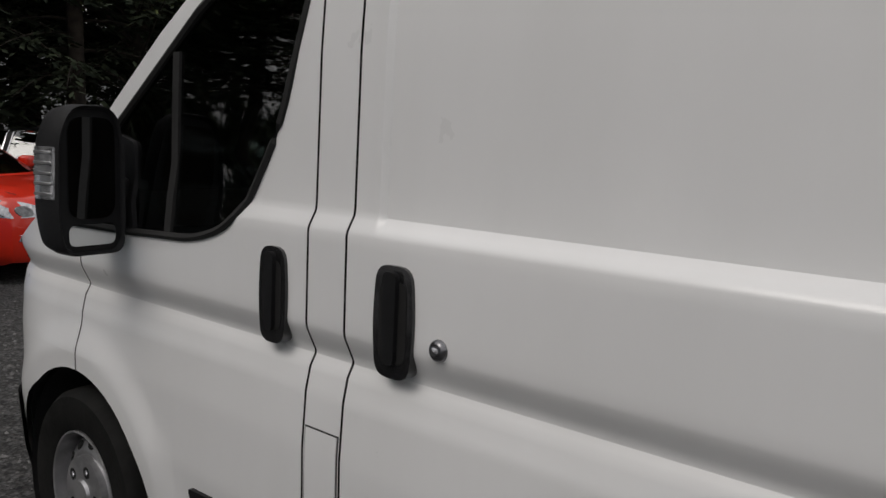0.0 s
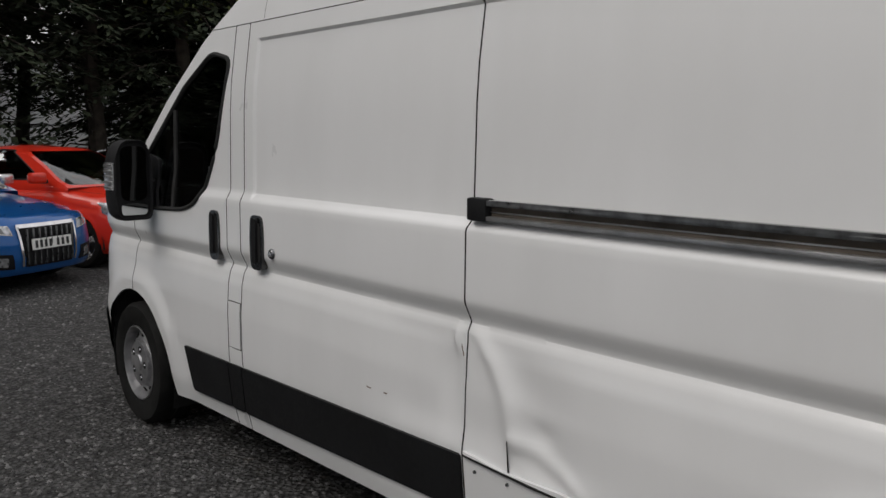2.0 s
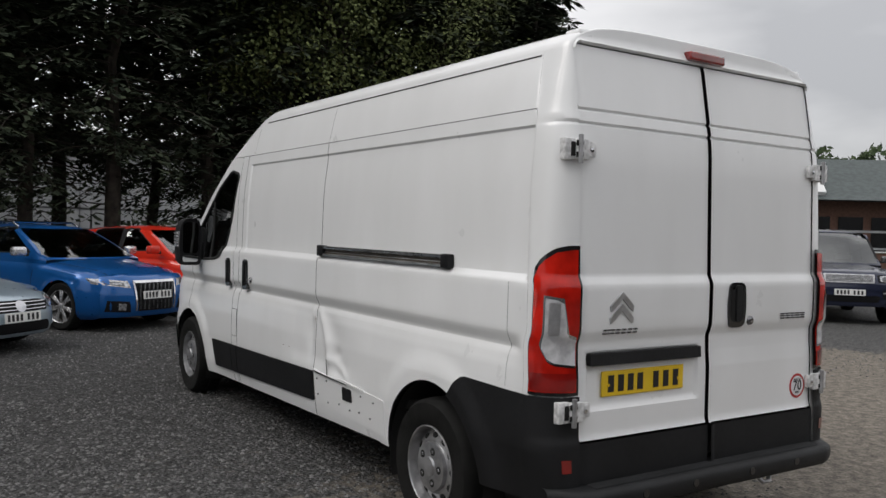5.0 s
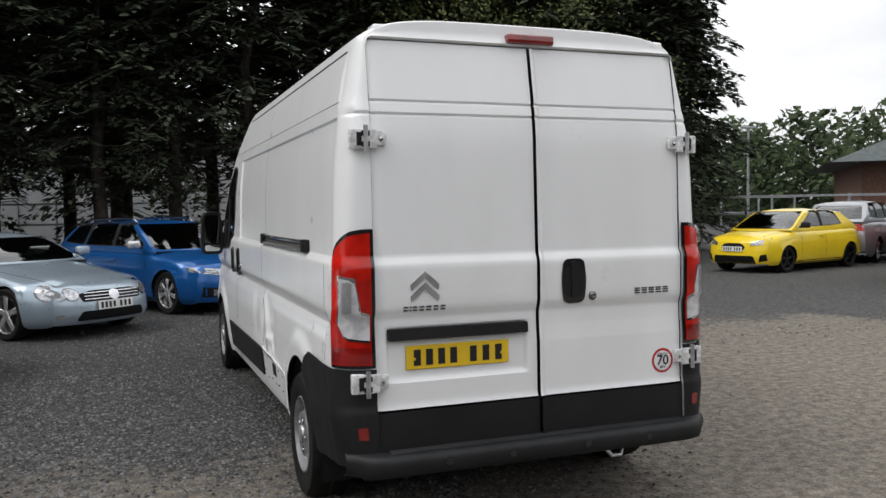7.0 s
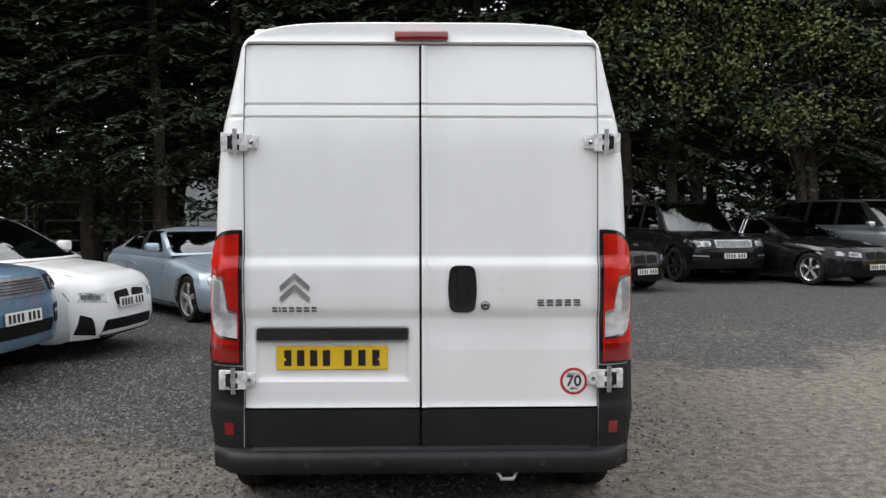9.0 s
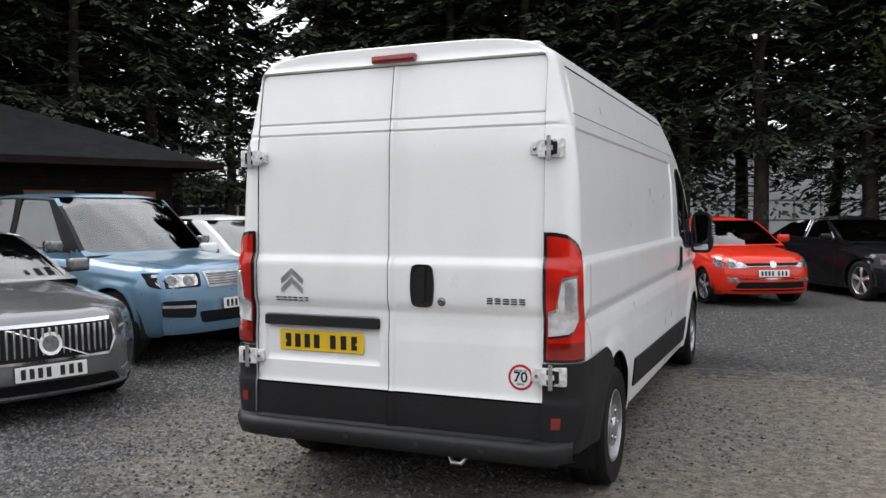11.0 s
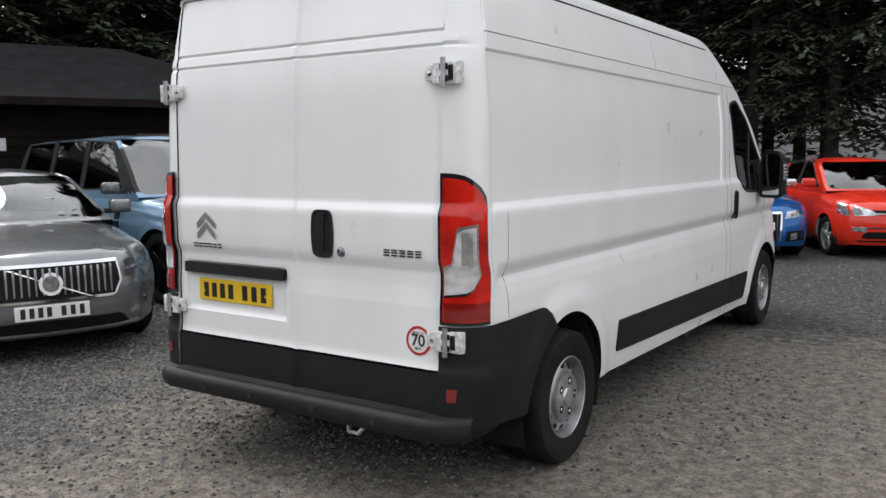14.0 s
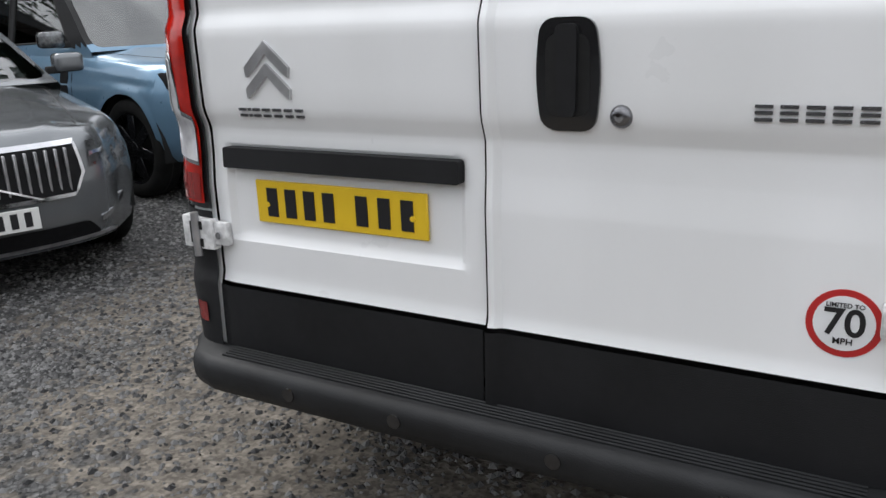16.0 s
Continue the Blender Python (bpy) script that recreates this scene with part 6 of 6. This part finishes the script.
for y, hw_ in ((-2.45, 0.46), (-0.72, 0.34), (-9.0, 0.6)):
    w = part("window", box(0.03, 0.07, y - hw_, y + hw_, 1.0, 2.16, 0.01), PINE, cabin)
    part("pane", box(0.07, 0.076, y - hw_ + 0.08, y - 0.03, 1.08, 2.06), GLOSS_BLACK, w)
    part("pane", box(0.07, 0.076, y + 0.03, y + hw_ - 0.08, 1.08, 2.06), GLOSS_BLACK, w)
part("notice", box(0.03, 0.045, -5.35, -5.17, 1.84, 2.06), PAPER, cabin)
board = part("sign_board", box(0.03, 0.055, -6.36, -5.27, 2.39, 2.57), WHITE_PLATE, cabin, "white entrance sign with black letters")
lettering("ENTRANCE", 0.17, pose(0.0565, -5.815, 2.48, 90, 0, 90), INK, board)

shed = thing("pale_warehouse", pose(-4, 34, 0), "long pale rendered warehouse beyond the trees", "building")
part("wall", box(-7, 24, 0, 8, 0, 4.6), CONCRETE, shed)
part("roof", box(-7.3, 24.3, -0.3, 8.3, 4.6, 4.9, 0.05), FELT, shed)
for i in range(10):
    part("panel_joint", box(-5 + 3 * i, -4.95 + 3 * i, -0.02, 0.01, 0.1, 4.55), GALV, shed)
rh = random.Random(21)
verts, faces = [], []
for _ in range(26000):   # dark undergrowth behind the conifers
    t = rh.random()
    if t < 0.6:
        c = Vector((rh.uniform(-30, -10), 28.5 + rh.uniform(0, 2.5), 0))
    else:
        k = rh.random()
        c = Vector((-24 - 8 * k, 28 - 24 * k + rh.uniform(-1, 1), 0))
    c.z = rh.random() ** 0.8 * (3.0 + 1.2 * noise.noise(Vector((c.x * 0.5, c.y * 0.5, 2))))
    d1 = Vector((rh.gauss(0, 1), rh.gauss(0, 1), rh.gauss(0, 1))).normalized() * rh.uniform(0.14, 0.3)
    d2 = d1.orthogonal().normalized() * rh.uniform(0.08, 0.16)
    k = len(verts)
    verts += [tuple(c - d1), tuple(c + d2), tuple(c + d1), tuple(c - d2)]
    faces.append((k, k + 1, k + 2, k + 3))
me = bpy.data.meshes.new("undergrowth")
me.from_pydata(verts, [], faces)
me.materials.append(NEEDLES)
tagged(new("undergrowth", me), "dark tangled undergrowth behind the conifers", "bushes", kind="stuff")

fence_l = thing("mesh_fence", pose(0, 0, 0), "grey steel post and rail fence behind the trees", "fence")
for i in range(26):
    part("post", box(-24.03 + 2 * i, -23.97 + 2 * i, 25.97, 26.03, 0, 1.9), GALV, fence_l)
for z in (0.5, 1.2, 1.85):
    part("rail", box(-24, 26, 25.98, 26.02, z, z + 0.06), GALV, fence_l)

# unseen wall added behind the camera, dims the light on the rear doors
back = thing("boundary_wall", pose(0, -17, 0), "plain dark unseen wall added to cut light on the van's rear", "wall", kind="structure")
part("wall_face", box(-40, 40, -0.2, 0, 0, 5.0), TIMBER, back)

# restaurant beyond the yard
rest = thing("restaurant", pose(31.0, 27.0, 0, 0, 0, -40), "brick restaurant with green-grey hipped roof and white roof sign", "building")
part("wall", box(0, 22, 0, 12, 0, 3.6), BRICK, rest)
rf = bmesh.new()
a = [rf.verts.new(p) for p in ((-1.5, -1.5, 3.5), (23.5, -1.5, 3.5), (23.5, 13.5, 3.5), (-1.5, 13.5, 3.5), (4.2, 3.2, 5.9), (18, 3.2, 5.9), (18, 9, 5.9), (4.2, 9, 5.9))]
for f in ((0, 1, 5, 4), (1, 2, 6, 5), (2, 3, 7, 6), (3, 0, 4, 7), (4, 5, 6, 7), (3, 2, 1, 0)):
    rf.faces.new([a[i] for i in f])
part("roof", rf, SLATE, rest, smooth=0)
sign = part("roof_sign", box(-1.7, 1.7, -0.12, 0.12, -1.4, 1.4, 0.03), WHITE_CAR, rest, "white framed sloping roof sign")
sign.matrix_local = pose(4.9, -0.1, 4.7, -50)
part("sign_field", box(-1.25, 1.25, -0.16, -0.1, -1.0, 1.05), SLATE, sign)
for sg in (-1, 1):
    arc = [(0.36 * sg + 0.34 * math.cos(t) , -0.2, -0.6 + 1.35 * math.sin(t)) for t in np.linspace(0, math.pi, 12)]
    part("yellow_arch", tube(arc, 0.085, 8), YELLOW, sign)
for x in (6.0, 7.6, 9.2, 12, 15):
    wn_ = part("window", box(x, x + 1.2, -0.05, 0.02, 1.0, 2.7), GLOSS_BLACK, rest)
    part("frame", box(x - 0.06, x + 1.26, -0.08, -0.04, 0.92, 1.0), WHITE_CAR, wn_)
rail = thing("guard_rail", pose(17.0, 21.0, 0, 0, 0, -40), "long grey horizontal guard rail on posts", "fence")
for i in range(12):
    part("post", box(2.4 * i - 0.04, 2.4 * i + 0.04, -0.04, 0.04, 0, 1.9), GALV, rail)
for z in (1.2, 1.8):
    part("rail", box(0, 28, -0.03, 0.03, z, z + 0.08), GALV, rail)


def lamp_post(x, y, h):
    o = thing("street_lamp", pose(x, y, 0), "grey steel street lamp with flat head", "street lamp", "street lamps")
    part("pole", tube([(0, 0, -0.05), (0, 0, h * 0.5), (0, 0, h)], [0.08, 0.065, 0.05], 10), GALV, o)
    part("lamp_head", box(-0.35, 0.35, -0.15, 0.15, h, h + 0.1, 0.03), GALV, o)


lamp_post(30.5, 22.0, 5.8)
lamp_post(26.0, 29.0, 5.2)

# far woods
rw = random.Random(9)
verts, faces = [], []
for i in range(210):
    a = radians(rw.uniform(-5, 75))
    d = rw.uniform(62, 95)
    cx, cy, h = d * math.sin(a), d * math.cos(a), rw.uniform(4.5, 7.5) + 0.03 * d
    for _ in range(330):
        f = rw.random()
        r_ = 3.0 * math.sin(math.pi * min(1, f * 0.8 + 0.15)) * rw.uniform(0.5, 1)
        b = rw.uniform(0, 2 * math.pi)
        p = Vector((cx + r_ * math.cos(b), cy + r_ * math.sin(b), h * f))
        d1 = Vector((rw.gauss(0, 1), rw.gauss(0, 1), rw.gauss(0, 1))).normalized() * 0.34
        d2 = d1.orthogonal().normalized() * 0.2
        k = len(verts)
        verts += [tuple(p - d1), tuple(p + d2), tuple(p + d1), tuple(p - d2)]
        faces.append((k, k + 1, k + 2, k + 3))
me = bpy.data.meshes.new("far_woods")
me.from_pydata(verts, [], faces)
me.materials.append(HEDGE)
tagged(new("far_woods", me), "far green wooded hillside", "woods", kind="stuff")
